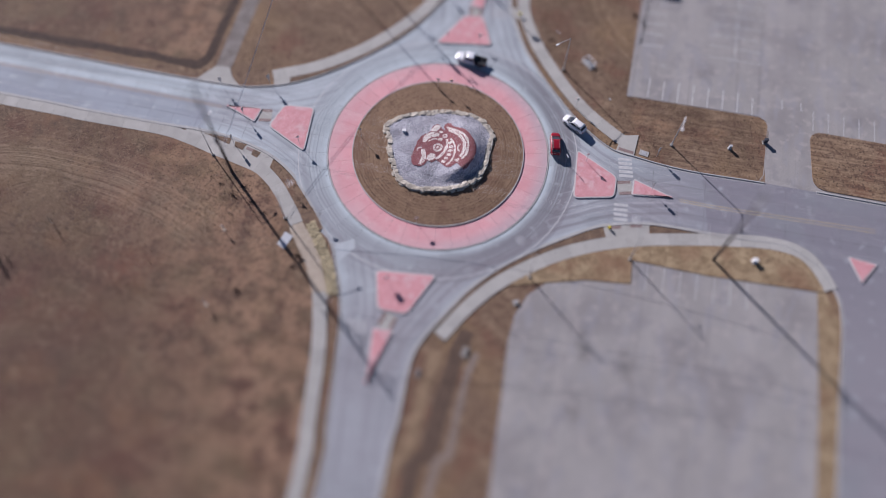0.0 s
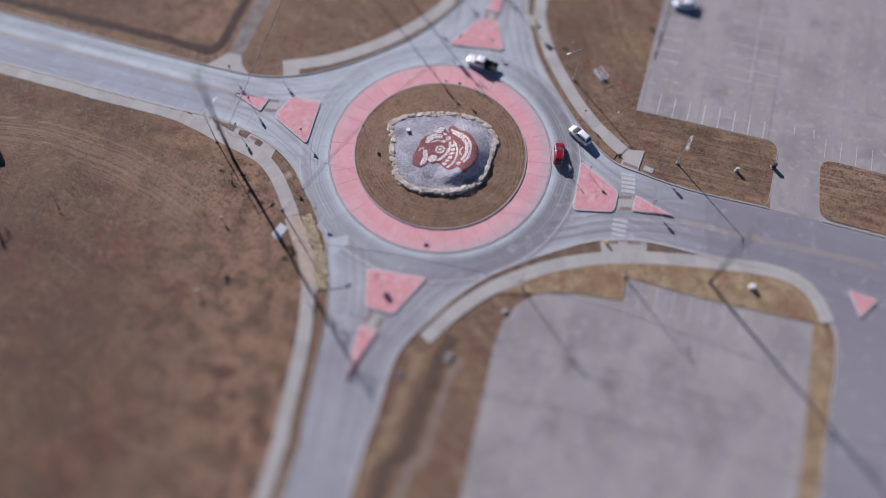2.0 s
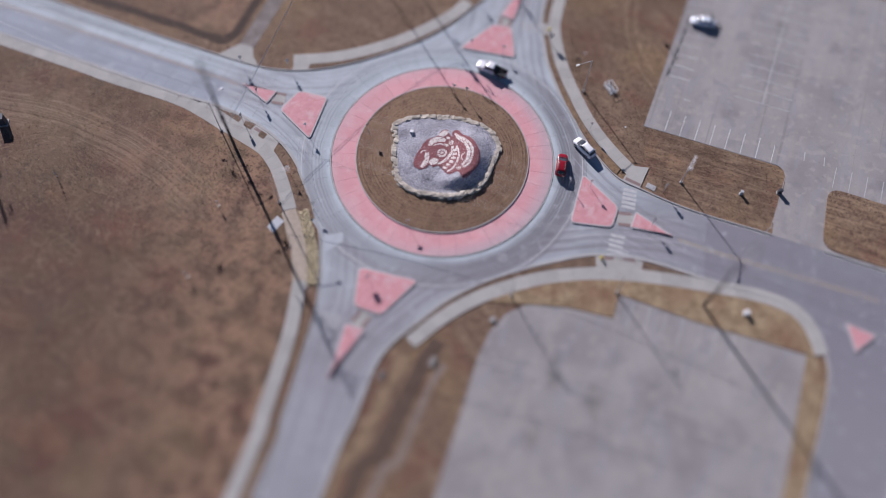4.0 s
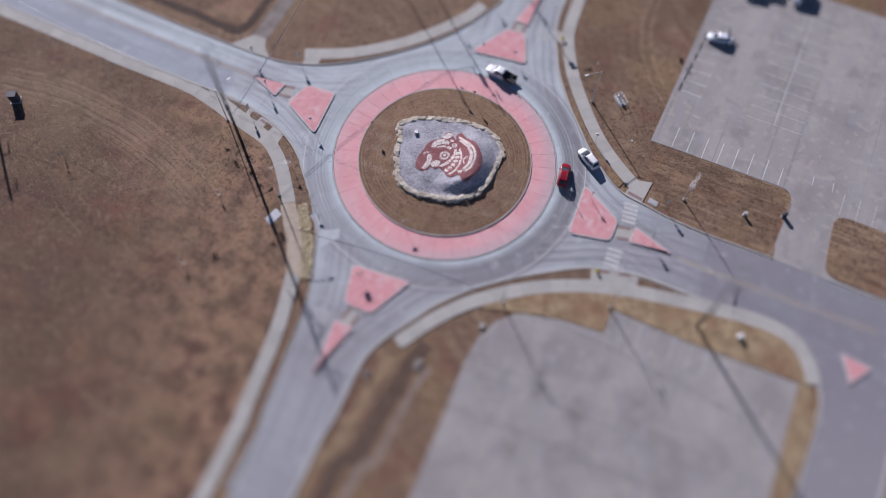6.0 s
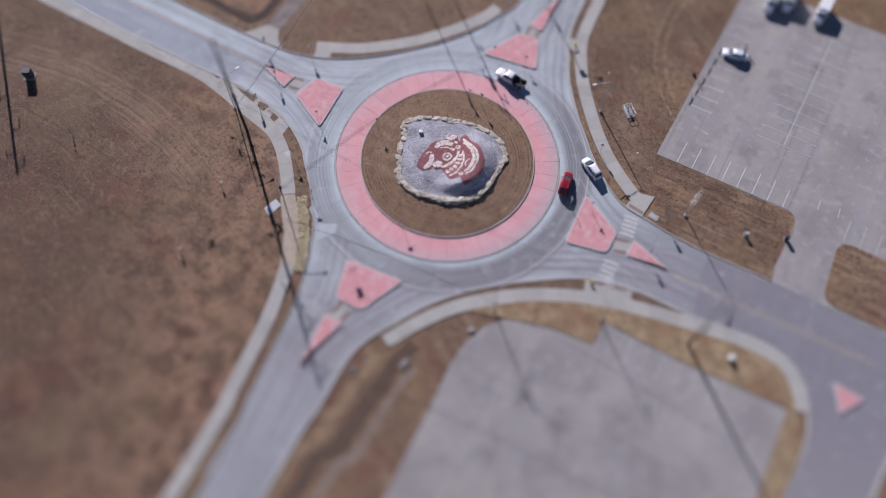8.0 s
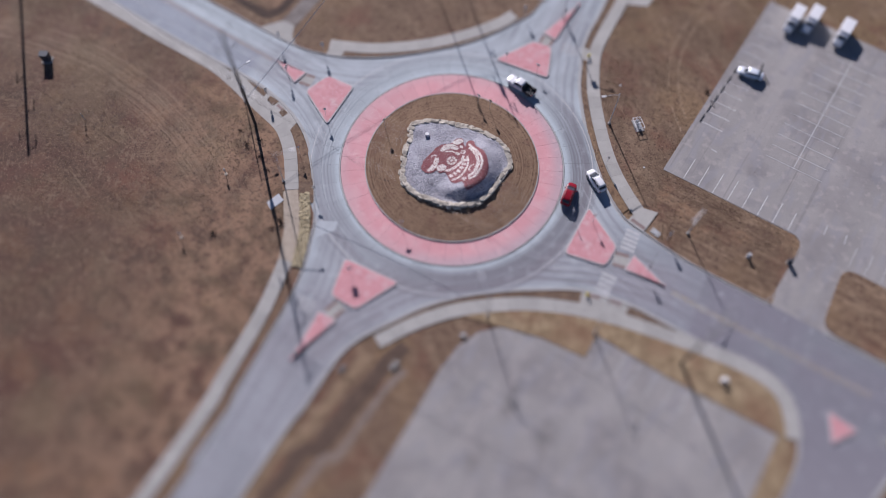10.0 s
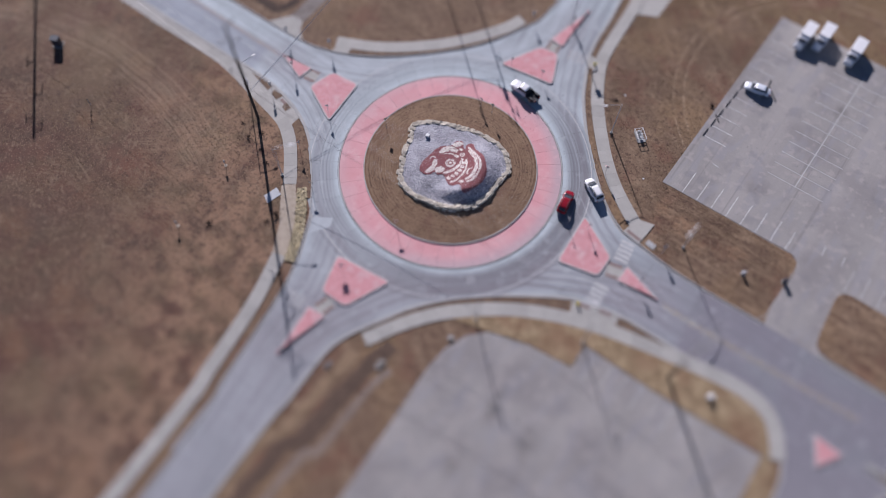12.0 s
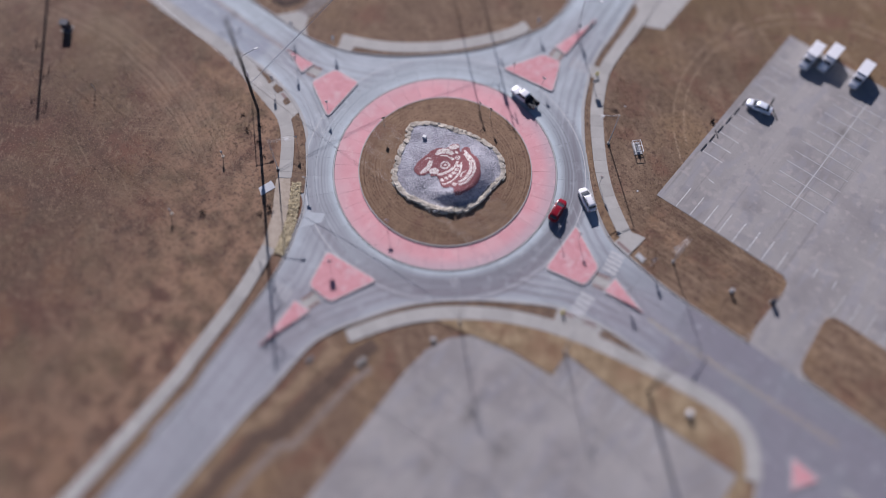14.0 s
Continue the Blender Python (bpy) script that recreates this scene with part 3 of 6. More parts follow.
# ---------------------------------------------------------------- ground and paving
def structure(name, bm, mat, label, category):
    return tagged(part(name, bm, mat), label, category, kind="structure")


bm = bmesh.new()
bmesh.ops.create_grid(bm, x_segments=40, y_segments=40, size=1600.0)
structure("ground", bm, GRASS, "dry brown winter grass field with bare patches and tyre tracks", "grass field")

# edges of the carriageway, quadrant by quadrant
NW = spline([(-210, 46.0), (-84.9, 21.7), (-53.3, 15.6), (-38.6, 13.2), (-33.2, 13.1), (-28.6, 13.9), (-25.7, 14.8), (-21.4, 16.7), (-15.2, 20.3), (-8.2, 25.6), (-4.0, 30.0), (-1.0, 34.2), (1.4, 37.8), (2.4, 42.0), (2.9, 46.5), (4.0, 80), (6, 160)])
NE = spline([(17, 160), (15.2, 80), (14.2, 46.0), (13.6, 38.8), (13.7, 33.5), (14.7, 29.2), (15.9, 24.7), (17.7, 20.5), (19.9, 16.1), (22.1, 12.3), (26.5, 6.0), (31.0, 1.6), (35.5, -0.1), (40.9, -1.8), (46.9, -3.1), (56.8, -4.6), (66.5, -6.3), (78.1, -8.4), (210, -33)])
SE = spline([(210, -44.5), (88, -21.6), (82, -22.5), (78, -29), (74, -47), (61, -112)])
SE2 = spline([(46.5, -112), (61.9, -47.6), (65.9, -30.4), (65.6, -24.5), (63.2, -19.8), (58.5, -16.9), (51.5, -15.9), (46.8, -15.2), (36.8, -13.7), (29.9, -14.1), (26.5, -14.9), (20.0, -17.7), (15.2, -20.1), (10.5, -23.0), (5.9, -26.8), (2.3, -30.9), (-1.2, -35.3), (-3.1, -39.5), (-4.6, -48.8), (-6.4, -58.4), (-15, -120)])
SW = spline([(-23, -120), (-15.8, -62), (-15.3, -49), (-14.9, -40), (-14.8, -33), (-15.4, -27), (-16.4, -23.0), (-17.3, -19.7), (-18.5, -17.1), (-20.1, -14.0), (-22.0, -10.8), (-24.7, -6.9), (-27.2, -4.2), (-30.0, -2.0), (-33.5, -0.1), (-37.5, 1.5), (-42.7, 2.8), (-51.1, 4.1), (-66.1, 6.8), (-81.6, 9.8), (-210, 33.5)])


def nearest(line, x, y):
    return min(range(len(line)), key=lambda k: (line[k] - Vector((x, y))).length)


i, j = nearest(NE, 46.9, -3.1), nearest(SE2, 46.8, -15.2)
structure("road_2", slab(NE[i:] + SE + SE2[: j + 1], -0.3, 0.03), STREET, "grey asphalt street running east from the roundabout", "road")
road = structure("road_1", slab(NW + NE[: i + 1] + SE2[j:] + SW, -0.3, 0.03), ROAD, "pale grey concrete roundabout carriageway with tyre-polished lanes", "road")

mouth = [nearest(NE, 57.4, -4.7), nearest(NE, 66.2, -6.25)]
for i, line in enumerate((NW, NE[: mouth[0] + 1], SE, SE2, SW, NE[mouth[1] :])):
    structure("kerb_%d" % (i + 1), band(offset(line, -0.1), offset(line, 0.1), -0.05, 0.17), KERB, "pale concrete kerb along the carriageway edge", "kerb")
    structure("gutter_%d" % (i + 1), band(offset(line, -0.45), offset(line, -0.1), -0.05, 0.036), KERB, "pale concrete gutter strip beside the kerb", "gutter")

LOT_A = [(34.85, 13.45), (44.55, 59.9), (140, 43), (128, -20), (57.6, -6.0), (58.2, -1.0), (60.1, 6.0), (60.2, 7.6), (59.9, 8.6), (59.0, 9.4)]
structure("parking_lot_1", slab([Vector(q) for q in LOT_A], -0.3, 0.022), LOT, "weathered pale asphalt car park with worn bay lines", "car park")
LOT_B = [(33.0, -20.5), (45.4, -22.9), (62.9, -25.2), (59.1, -46.3), (44.5, -112), (0, -115), (9.1, -58.9), (10.8, -45.7), (12.2, -34.9), (13.4, -30.6), (15.5, -27.2), (18.6, -25.0), (22.0, -24.4), (25.1, -24.3), (32.4, -24.8)]
structure("parking_lot_2", slab([Vector(q) for q in LOT_B], -0.3, 0.022), LOT, "weathered pale asphalt car park with dark stains", "car park")
ISLE = rounded([(67.6, 6.6), (66.0, -5.6), (140, -19.0), (140, -6.5)], 2.5)
structure("grass_island", slab(ISLE, -0.3, 0.12), VERGE, "dry brown grass island beside the car park", "grass")
for name, pts in (("lot_kerb_2", [(34.85, 13.45), (59.0, 9.6), (60.0, 8.6), (60.2, 7.4), (58.2, -1.0), (57.6, -3.4), (56.6, -4.4)]), ("lot_kerb_3", [(32.4, -24.8), (33.0, -20.5), (62.9, -25.2), (59.1, -46.3)])):
    ln = resample([Vector(q) for q in pts], 1.0)
    structure(name, band(offset(ln, -0.06), offset(ln, 0.06), -0.05, 0.05), LOT, "low weathered concrete kerb at the car park's edge", "kerb")

# straw-coloured strip beside the south car park
S_OUT = spline([(2.2, -35.6), (6.5, -30.5), (12.0, -25.8), (19.9, -21.5), (27.2, -19.1), (34.4, -17.9), (41.7, -17.5), (48.9, -17.4), (56.2, -17.7), (60.7, -19.0), (62.9, -21.6), (64.2, -25.2)])
STRAW_A = S_OUT[14:] + [Vector(q) for q in ((62.9, -25.2), (45.4, -22.9), (33.0, -20.5), (32.4, -24.8), (25.1, -24.3), (18.6, -25.0))]
structure("straw_verge_1", slab(STRAW_A, -0.1, 0.11), STRAW, "pale straw-coloured dry grass between footpath and car park", "grass")
structure("straw_verge_2", slab([Vector(q) for q in ((64.2, -25.2), (65.6, -30.4), (61.7, -47.6), (46.0, -112), (44.5, -112), (59.1, -46.3), (62.9, -25.2))], -0.1, 0.018), STRAW, "pale straw-coloured grass strip beside the side street", "grass")


def footpath(name, a, b, label, piece=2.4):
    """A footpath between two lines: a bed, and its concrete slabs as pieces."""
    bed = structure(name, band(a, b, -0.1, 0.10), JOINT, label, "footpath")
    step = (a[1] - a[0]).length
    k = max(1, round(piece / step))
    for i in range(0, len(a) - 1, k):
        j = min(i + k, len(a) - 1)
        p, q = [v.copy() for v in a[i : j + 1]], [v.copy() for v in b[i : j + 1]]
        for line in (p, q):
            line[0] = line[0].lerp(line[1], 0.015)
            line[-1] = line[-1].lerp(line[-2], 0.015)
        part("slab", band(p, q, 0.08, 0.13), WALK, bed)
    return bed


def pair(outer, width):
    ln = resample(outer, 0.8)
    return ln, offset(ln, width)


footpath("footpath_1", *pair(S_OUT, 2.3), "pale concrete footpath curving round the south-east quadrant")
N_OUT = spline([(-31.9, 16.9), (-23.7, 19.4), (-15.5, 23.9), (-9.2, 29.0), (-4.6, 33.9), (-2.6, 37.2)])
footpath("footpath_2", *pair(N_OUT, -2.4), "pale concrete footpath curving beside the north field")
E_OUT = spline([(19.3, 62), (18.1, 46.0), (17.5, 40.5), (17.2, 34.0), (18.4, 28.6), (20.2, 23.6), (23.0, 18.0), (25.7, 13.4), (28.9, 9.2), (33.6, 4.6), (35.9, 3.0)])
footpath("footpath_3", *pair(E_OUT, -2.35), "pale concrete footpath curving beside the north-east lawn")
W_OUT = spline([(-210, 31.2), (-81.0, 7.4), (-65.6, 4.4), (-50.7, 1.8), (-45.1, 0.0), (-40.5, -2.0), (-36.1, -3.8), (-32.1, -5.6), (-29.7, -7.8), (-28.0, -10.1), (-25.6, -14.2), (-24.7, -16.0)])
footpath("footpath_4", *pair(W_OUT, 2.35), "pale concrete footpath curving beside the west field")
W_LOW = spline([(-19.6, -28.0), (-19.0, -33.5), (-18.8, -38.9), (-19.2, -49.2), (-20.0, -60), (-28, -120)])
footpath("footpath_5", *pair(W_LOW, 2.3), "pale concrete footpath beside the south road")
structure("footpath_ramp", slab([Vector(q) for q in ((33.2, 4.4), (36.3, 4.6), (35.0, 0.1), (31.9, 1.2))], -0.1, 0.125), WALK, "pale concrete ramp where the footpath meets the crossing", "footpath")


# verges between kerb and footpath
west = [q + Vector((0, 0)) for q in offset(resample(W_OUT, 0.8), 0.2)] + [Vector((-24.9, -16.2)), Vector((-21.2, -23.1)), Vector((-19.6, -28.0))] + offset(resample(W_LOW, 0.8), 0.2) + [Vector((-30, -400)), Vector((-500, -400)), Vector((-500, 92))]
structure("west_field", slab(west, -0.3, 0.1), FIELD, "rough reddish-brown winter field with pale tyre tracks", "field")


def verge(name, edge, back, mat, label):
    structure(name, slab(edge + back[::-1], -0.1, 0.12), mat, label, "grass")


def stretch(line, near, far):
    """The stretch of a line between the points nearest to two places."""
    i, j = (min(range(len(line)), key=lambda k: (line[k] - Vector(q)).length) for q in (near, far))
    return line[i : j + 1] if i < j else line[j : i + 1][::-1]


def inner(outer, width, near, far):
    return stretch(offset(resample(outer, 0.8), width), near, far)


BARE = material("bare_verge", (0.11, 0.072, 0.05), (0.21, 0.14, 0.09), 1.5, 0.25, 0.95, 0.7, contrast=0.7)
verge("verge_1", stretch(offset(SE2, 0.25), (28.6, -14.2), (0.2, -34.2)), inner(S_OUT, 2.35, (28.6, -16.4), (3.3, -33.8)), BARE, "narrow strip of bare brown grass between kerb and footpath")
verge("verge_2", stretch(offset(SE2, 0.25), (48, -15.2), (36.2, -13.7)), inner(S_OUT, 2.35, (48, -15.3), (36.2, -15.4)), BARE, "thin tapering strip of bare brown grass by the kerb")
verge("verge_3", stretch(offset(NW, 0.25), (-28.6, 14.2), (-0.6, 34.6)), inner(N_OUT, -2.45, (-28.6, 15.4), (-1.6, 35.0)), BARE, "narrow strip of bare brown grass between kerb and footpath")
verge("verge_4", stretch(offset(NE, 0.25), (14.3, 45.2), (13.8, 34)), inner(E_OUT, -2.4, (15.6, 45.5), (14.9, 34)), BARE, "narrow strip of bare brown grass between kerb and footpath")
verge("verge_5", stretch(offset(NE, 0.25), (14.3, 31.5), (30.6, 2.2)), inner(E_OUT, -2.4, (15.4, 31.5), (31.4, 3.4)), VERGE, "strip of dry grass between kerb and footpath")
verge("verge_6", stretch(offset(SW, 0.25), (-21.3, -12.4), (-28.9, -3.1)), inner(W_OUT, 2.4, (-23.0, -13.5), (-30.0, -4.4)), VERGE, "strip of dry grass between kerb and footpath")
structure("verge_7", slab(rounded([(-23.4, -14.0), (-21.4, -12.0), (-19.95, -14.5), (-19.0, -16.4), (-21.3, -17.3), (-22.7, -15.0)], 0.4), -0.1, 0.116), BARE, "bare brown soil where the verge meets the rubble", "soil")


def fill(name, edge, back):
    structure(name, slab(edge + back[::-1], -0.1, 0.118), WALK, "pale concrete paving between footpath and kerb at a crossing", "footpath")


fill("crossing_paving_1", stretch(offset(SE2, 0.12), (36.2, -13.7), (28.6, -14.2)), inner(S_OUT, 2.3, (36.2, -15.4), (28.6, -16.4)))
fill("crossing_paving_2", stretch(offset(NW, 0.12), (-31.4, 13.4), (-28.6, 14.2)), inner(N_OUT, -2.4, (-31.4, 14.6), (-28.6, 15.4)))
fill("crossing_paving_3", stretch(offset(NE, 0.12), (13.8, 34), (14.3, 31.5)), inner(E_OUT, -2.35, (14.9, 34), (15.4, 31.5)))
fill("crossing_paving_4", stretch(offset(SW, 0.12), (-28.9, -3.1), (-46, 3.4)), inner(W_OUT, 2.35, (-30.0, -4.4), (-46, 2.6)))
for i, (p, q) in enumerate((((29.4, -14.6), (31.6, -14.3)), ((33.2, -14.1), (35.2, -14.0)), ((32.4, 1.6), (35.0, 0.7)), ((-34.2, -0.6), (-32.3, -1.45)))):
    a, c = Vector(p), Vector(q)
    w = Vector((-(c - a).y, (c - a).x)).normalized() * 0.3
    structure("warning_strip_%d" % (i + 1), slab([a - w, c - w, c + w, a + w], 0.05, 0.135), DOME, "brick-red raised warning strip at the crossing ramp", "warning strip")
for i, q in enumerate((((-42.2, 2.3), (-37.2, 1.3), (-37.4, 0.0)), ((-36.4, 0.7), (-34.2, 0.2), (-34.9, -1.1), (-36.4, -0.4)), ((-32.9, -0.9), (-31.6, -1.5), (-32.1, -2.6), (-33.2, -2.0)))):
    structure("planting_gap_%d" % (i + 1), slab([Vector(p) for p in q], 0.0, 0.145), BARE, "small patch of bare soil set into the footpath", "soil")
structure("soil_strip", slab(rounded([(-24.9, -16.2), (-22.6, -14.4), (-21.2, -17.0), (-18.8, -22.2), (-16.9, -28.9), (-19.5, -28.9), (-21.2, -23.1)], 0.6), -0.1, 0.09), SOIL, "pale tan disturbed soil where the footpath is unfinished", "soil")

# dark ditch and dirt track north of the west road
ditch = resample([Vector(q) for q in ((-210, 49.0), (-85.5, 24.8), (-55.1, 19.6), (-46.2, 17.6), (-44.4, 19.5), (-41.4, 34), (-30, 84))], 1.0)
structure("ditch", band(ragged(ditch, -0.85, 3), ragged(ditch, 0.95, 8), -0.1, 0.02), material("ditch_soil", (0.035, 0.023, 0.018), (0.085, 0.052, 0.036), 1.5, 0.25, 0.95, 0.7), "dark soil of a shallow roadside ditch", "ditch")
ditch_b = spline([(5.6, -33.6), (4.6, -36.5), (3.0, -41.6), (1.5, -47.4), (0.0, -53.1), (-3.2, -60.5), (-11.5, -118)], 1.0)
structure("ditch_2", band(ragged(ditch_b, -1.2, 5), ragged(ditch_b, 1.2, 6), -0.1, 0.02), material("ditch_grass", (0.07, 0.046, 0.034), (0.14, 0.092, 0.063), 1.5, 0.25, 0.95, 0.7), "dark soil of a shallow ditch beside the south road", "ditch")
shoulder = spline([(0.9, -37.0), (-0.3, -41.6), (-1.8, -47.4), (-3.2, -53.1), (-6.4, -60.5), (-14.7, -118)], 1.0)
structure("shoulder_grass", band(ragged(shoulder, -0.9, 9), ragged(shoulder, 0.9, 10), -0.1, 0.024), material("shoulder_straw", (0.18, 0.12, 0.07), (0.30, 0.21, 0.13), 1.8, 0.25, 0.95, 0.6, contrast=0.7), "pale straw grass on the road shoulder beside the ditch", "grass")
bank = spline([(7.2, -37.4), (5.8, -41.0), (4.4, -47.0), (3.2, -53.1), (0.0, -60.5), (-8.3, -118)], 1.0)
structure("ditch_bank", band(ragged(bank, -0.6, 11), ragged(bank, 0.6, 12), -0.1, 0.024), material("bank_silt", (0.17, 0.13, 0.105), (0.28, 0.225, 0.185), 1.8, 0.25, 0.95, 0.6, contrast=0.7), "greyish dried silt along the ditch bank", "soil")
track = resample([Vector(q) for q in ((-42.3, 13.8), (-41.2, 18), (-38.5, 33), (-28, 84))], 1.0)
structure("north_field", slab([Vector(q) for q in ((-210, 49.4), (-85.6, 25.4), (-55.2, 20.2), (-46.6, 18.3), (-45.0, 19.8), (-42.0, 34.2), (-30.6, 84), (-30, 300), (-400, 300))], -0.3, 0.014), FIELD, "rough reddish-brown winter field beyond the ditch", "field")
structure("dirt_track", band(offset(track, -1.6), offset(track, 1.4), -0.1, 0.024), material("track_gravel", (0.14, 0.115, 0.10), (0.27, 0.245, 0.225), 2.0, 0.2, 0.95, 0.4, contrast=0.6), "pale dirt track leading to the north field", "dirt track")
structure("track_apron", slab(rounded([(-46.0, 14.35), (-42.6, 17.6), (-40.0, 17.4), (-39.2, 15.0), (-37.6, 13.25), (-39.6, 13.2)], 0.5), -0.1, 0.036), WALK, "pale concrete apron where the dirt track meets the road", "driveway")
structure("driveway", slab([Vector(q) for q in ((13.8, 53.5), (18.4, 47.8), (22.3, 49.0), (24.5, 62), (14.5, 62))], -0.1, 0.034), WALK, "pale concrete driveway apron by the north road", "driveway")

# road joints, and the concrete panels of the circulating lane between them
bm = bmesh.new()
wide = circle(25.62, 240)
band(circle(19.85, 240) + circle(19.85, 240)[:1], wide + wide[:1], 0.026, 0.0325, bm)
for k in range(36):
    for r0, r1 in ((19.9, 22.98), (23.02, 25.6)):
        arc = [2 * math.pi * (k + 0.3 + 0.0035 + 0.993 * i / 6) / 36 for i in range(7)]
        part("panel", band([Vector((r0 * math.cos(q), r0 * math.sin(q))) for q in arc], [Vector((r1 * math.cos(q), r1 * math.sin(q))) for q in arc], 0.02, 0.037), PANEL, road)
for base, along, across, width, count in (((-33, 6.2), (-0.981, 0.19), (0.19, 0.981), 5.4, 36), ((36, -7.4), (0.983, -0.17), (0.17, 0.983), 5.4, 20), ((8.4, 34), (0.05, 1.0), (1.0, -0.05), 5.4, 12), ((-7.6, -34), (-0.15, -0.989), (0.989, -0.15), 4.8, 12)):
    b, u, w = Vector(base), Vector(along), Vector(across)
    for k in range(count):
        c = b + u * (4.6 * k + 1.5)
        band([c - w * width - u * 0.02, c + w * width - u * 0.02], [c - w * width + u * 0.02, c + w * width + u * 0.02], 0.028, 0.034, bm)
    for s in (-2.7, 2.7):
        band([b + w * s - w * 0.02, b + u * 4.6 * count + w * s - w * 0.02], [b + w * s + w * 0.02, b + u * 4.6 * count + w * s + w * 0.02], 0.028, 0.0345, bm)
for base, along_, across, half, first, last in (((-33, 6.2), (-0.981, 0.19), (0.19, 0.981), 5.4, 2, 17), ((8.4, 34), (0.05, 1.0), (1.0, -0.05), 4.9, 2, 7), ((-7.6, -34), (-0.15, -0.989), (0.989, -0.15), 4.7, 1, 6)):
    b, u, w = Vector(base), Vector(along_), Vector(across)
    for k in range(first, last):
        for p, q in ((-half, -2.72), (-2.68, -0.02), (0.02, 2.68), (2.72, half)):
            c, d = b + u * (4.6 * k + 1.52), b + u * (4.6 * k + 6.08)
            part("panel", slab([c + w * p, d + w * p, d + w * q, c + w * q], 0.02, 0.0328), PANEL, road)
joints = part("joints", bm, JOINT, road, "dark sealed joints between concrete panels")
joints["kind"] = "stuff"

# ---------------------------------------------------------------- central island
apron = structure("truck_apron", slab(circle(19.6), -0.1, 0.05), JOINT, "pink tinted concrete truck apron round the central island", "truck apron")
PANELS = 40
for k in range(PANELS):
    n, g = 6, 0.005
    arc = [2 * math.pi * (k + g + (1 - 2 * g) * i / n) / PANELS for i in range(n + 1)]
    part("panel", band([Vector((15.3 * math.cos(a), 15.3 * math.sin(a))) for a in arc], [Vector((19.55 * math.cos(a), 19.55 * math.sin(a))) for a in arc], 0.03, 0.09), PINK, apron)
edge = circle(19.75, 240)
structure("apron_kerb", band(offset(edge + edge[:1], -0.06), offset(edge + edge[:1], 0.14), -0.05, 0.11), KERB, "pale mountable concrete kerb round the pink apron", "kerb")
edge = circle(15.3, 240)
structure("island_kerb", band(offset(edge + edge[:1], -0.05), offset(edge + edge[:1], 0.12), -0.05, 0.24), KERB, "pale concrete kerb round the central island", "kerb")


def mound_z(x, y):
    """Height of the mown island, the gravel bed and its steep-backed mound."""
    r = math.hypot(x, y)
    return 0.22 + 0.45 * max(0.0, 1 - (r / 15.2) ** 2)


def smooth(a, b, v):
    t = min(1.0, max(0.0, (v - a) / (b - a)))
    return t * t * (3 - 2 * t)


def gravel_z(x, y):
    """A lopsided mound: it climbs gently from the north-west and breaks off steeply all round its far rim."""
    s = x - 0.9 - 0.1 * y
    r = math.hypot((x - 0.9) / 5.75, (y - 0.1) / (5.15 if y > 0 else 5.3))
    rise = 0.3 * smooth(-8.0, 0.0, s) + 1.2 * smooth(-0.8, 4.6, s)
    steep = smooth(0.5, -4.0, y)
    return 0.74 + rise * (1 - smooth(0.84 + 0.17 * steep, 1.5 - 0.08 * steep, r))


bm = bmesh.new()
rows = []
for i in range(31):
    r = 15.2 * i / 30
    rows.append([bm.verts.new((r * math.cos(a), r * math.sin(a), mound_z(r, 0) + 0.04 * noise.noise((r * math.cos(a) * 0.8, r * math.sin(a) * 0.8, 2)))) for a in (2 * math.pi * k / 96 for k in range(96))] if i else [bm.verts.new((0, 0, mound_z(0, 0)))])
for i in range(30):
    for k in range(96):
        a, b = rows[i], rows[i + 1]
        if i:
            bm.faces.new((a[k], b[k], b[(k + 1) % 96], a[(k + 1) % 96]))
        else:
            bm.faces.new((a[0], b[k], b[(k + 1) % 96]))
structure("island_lawn", bm, MOWN, "dry brown mown grass of the domed central island", "grass")

# rough ring of limestone boulders that holds the gravel
RING = [(-9.5, 4.7), (-7.7, 6.2), (-4.5, 7.3), (-1.9, 7.6), (0.5, 8.0), (3.6, 7.8), (6.4, 7.2), (8.3, 5.6), (9.6, 3.2), (8.9, 0.4), (8.6, -1.9), (7.8, -4.4), (6.2, -6.3), (4.0, -7.7), (0.7, -8.3), (-2.6, -8.4), (-4.7, -7.8), (-6.5, -6.6), (-7.3, -5.0), (-7.9, -2.7), (-8.6, -0.5), (-8.6, 1.8), (-9.3, 3.4)]
ring = spline(RING + RING[:1], 0.5)
rng = random.Random(4)
bed_edge = shrink(ring[:-1], 0.25)
bm = bmesh.new()


def inside(poly, x, y):
    hit = False
    for i in range(len(poly)):
        a, b = poly[i - 1], poly[i]
        if (a[1] > y) != (b[1] > y) and x < (b[0] - a[0]) * (y - a[1]) / (b[1] - a[1]) + a[0]:
            hit = not hit
    return hit


grid = {}
STEP = 0.2
for i in range(-52, 53):
    for j in range(-46, 47):
        x, y = i * STEP, j * STEP
        if inside(bed_edge, x, y):
            grid[i, j] = bm.verts.new((x + rng.uniform(-0.04, 0.04), y + rng.uniform(-0.04, 0.04), gravel_z(x, y) + rng.uniform(-0.022, 0.022)))
for (i, j), v in grid.items():
    q = [grid.get(k) for k in ((i, j), (i + 1, j), (i + 1, j + 1), (i, j + 1))]
    if all(q):
        bm.faces.new(q)
tagged(part("gravel_mound", bm, GRAVEL), "blue-grey crushed stone mound inside the boulder ring", "gravel", kind="stuff")


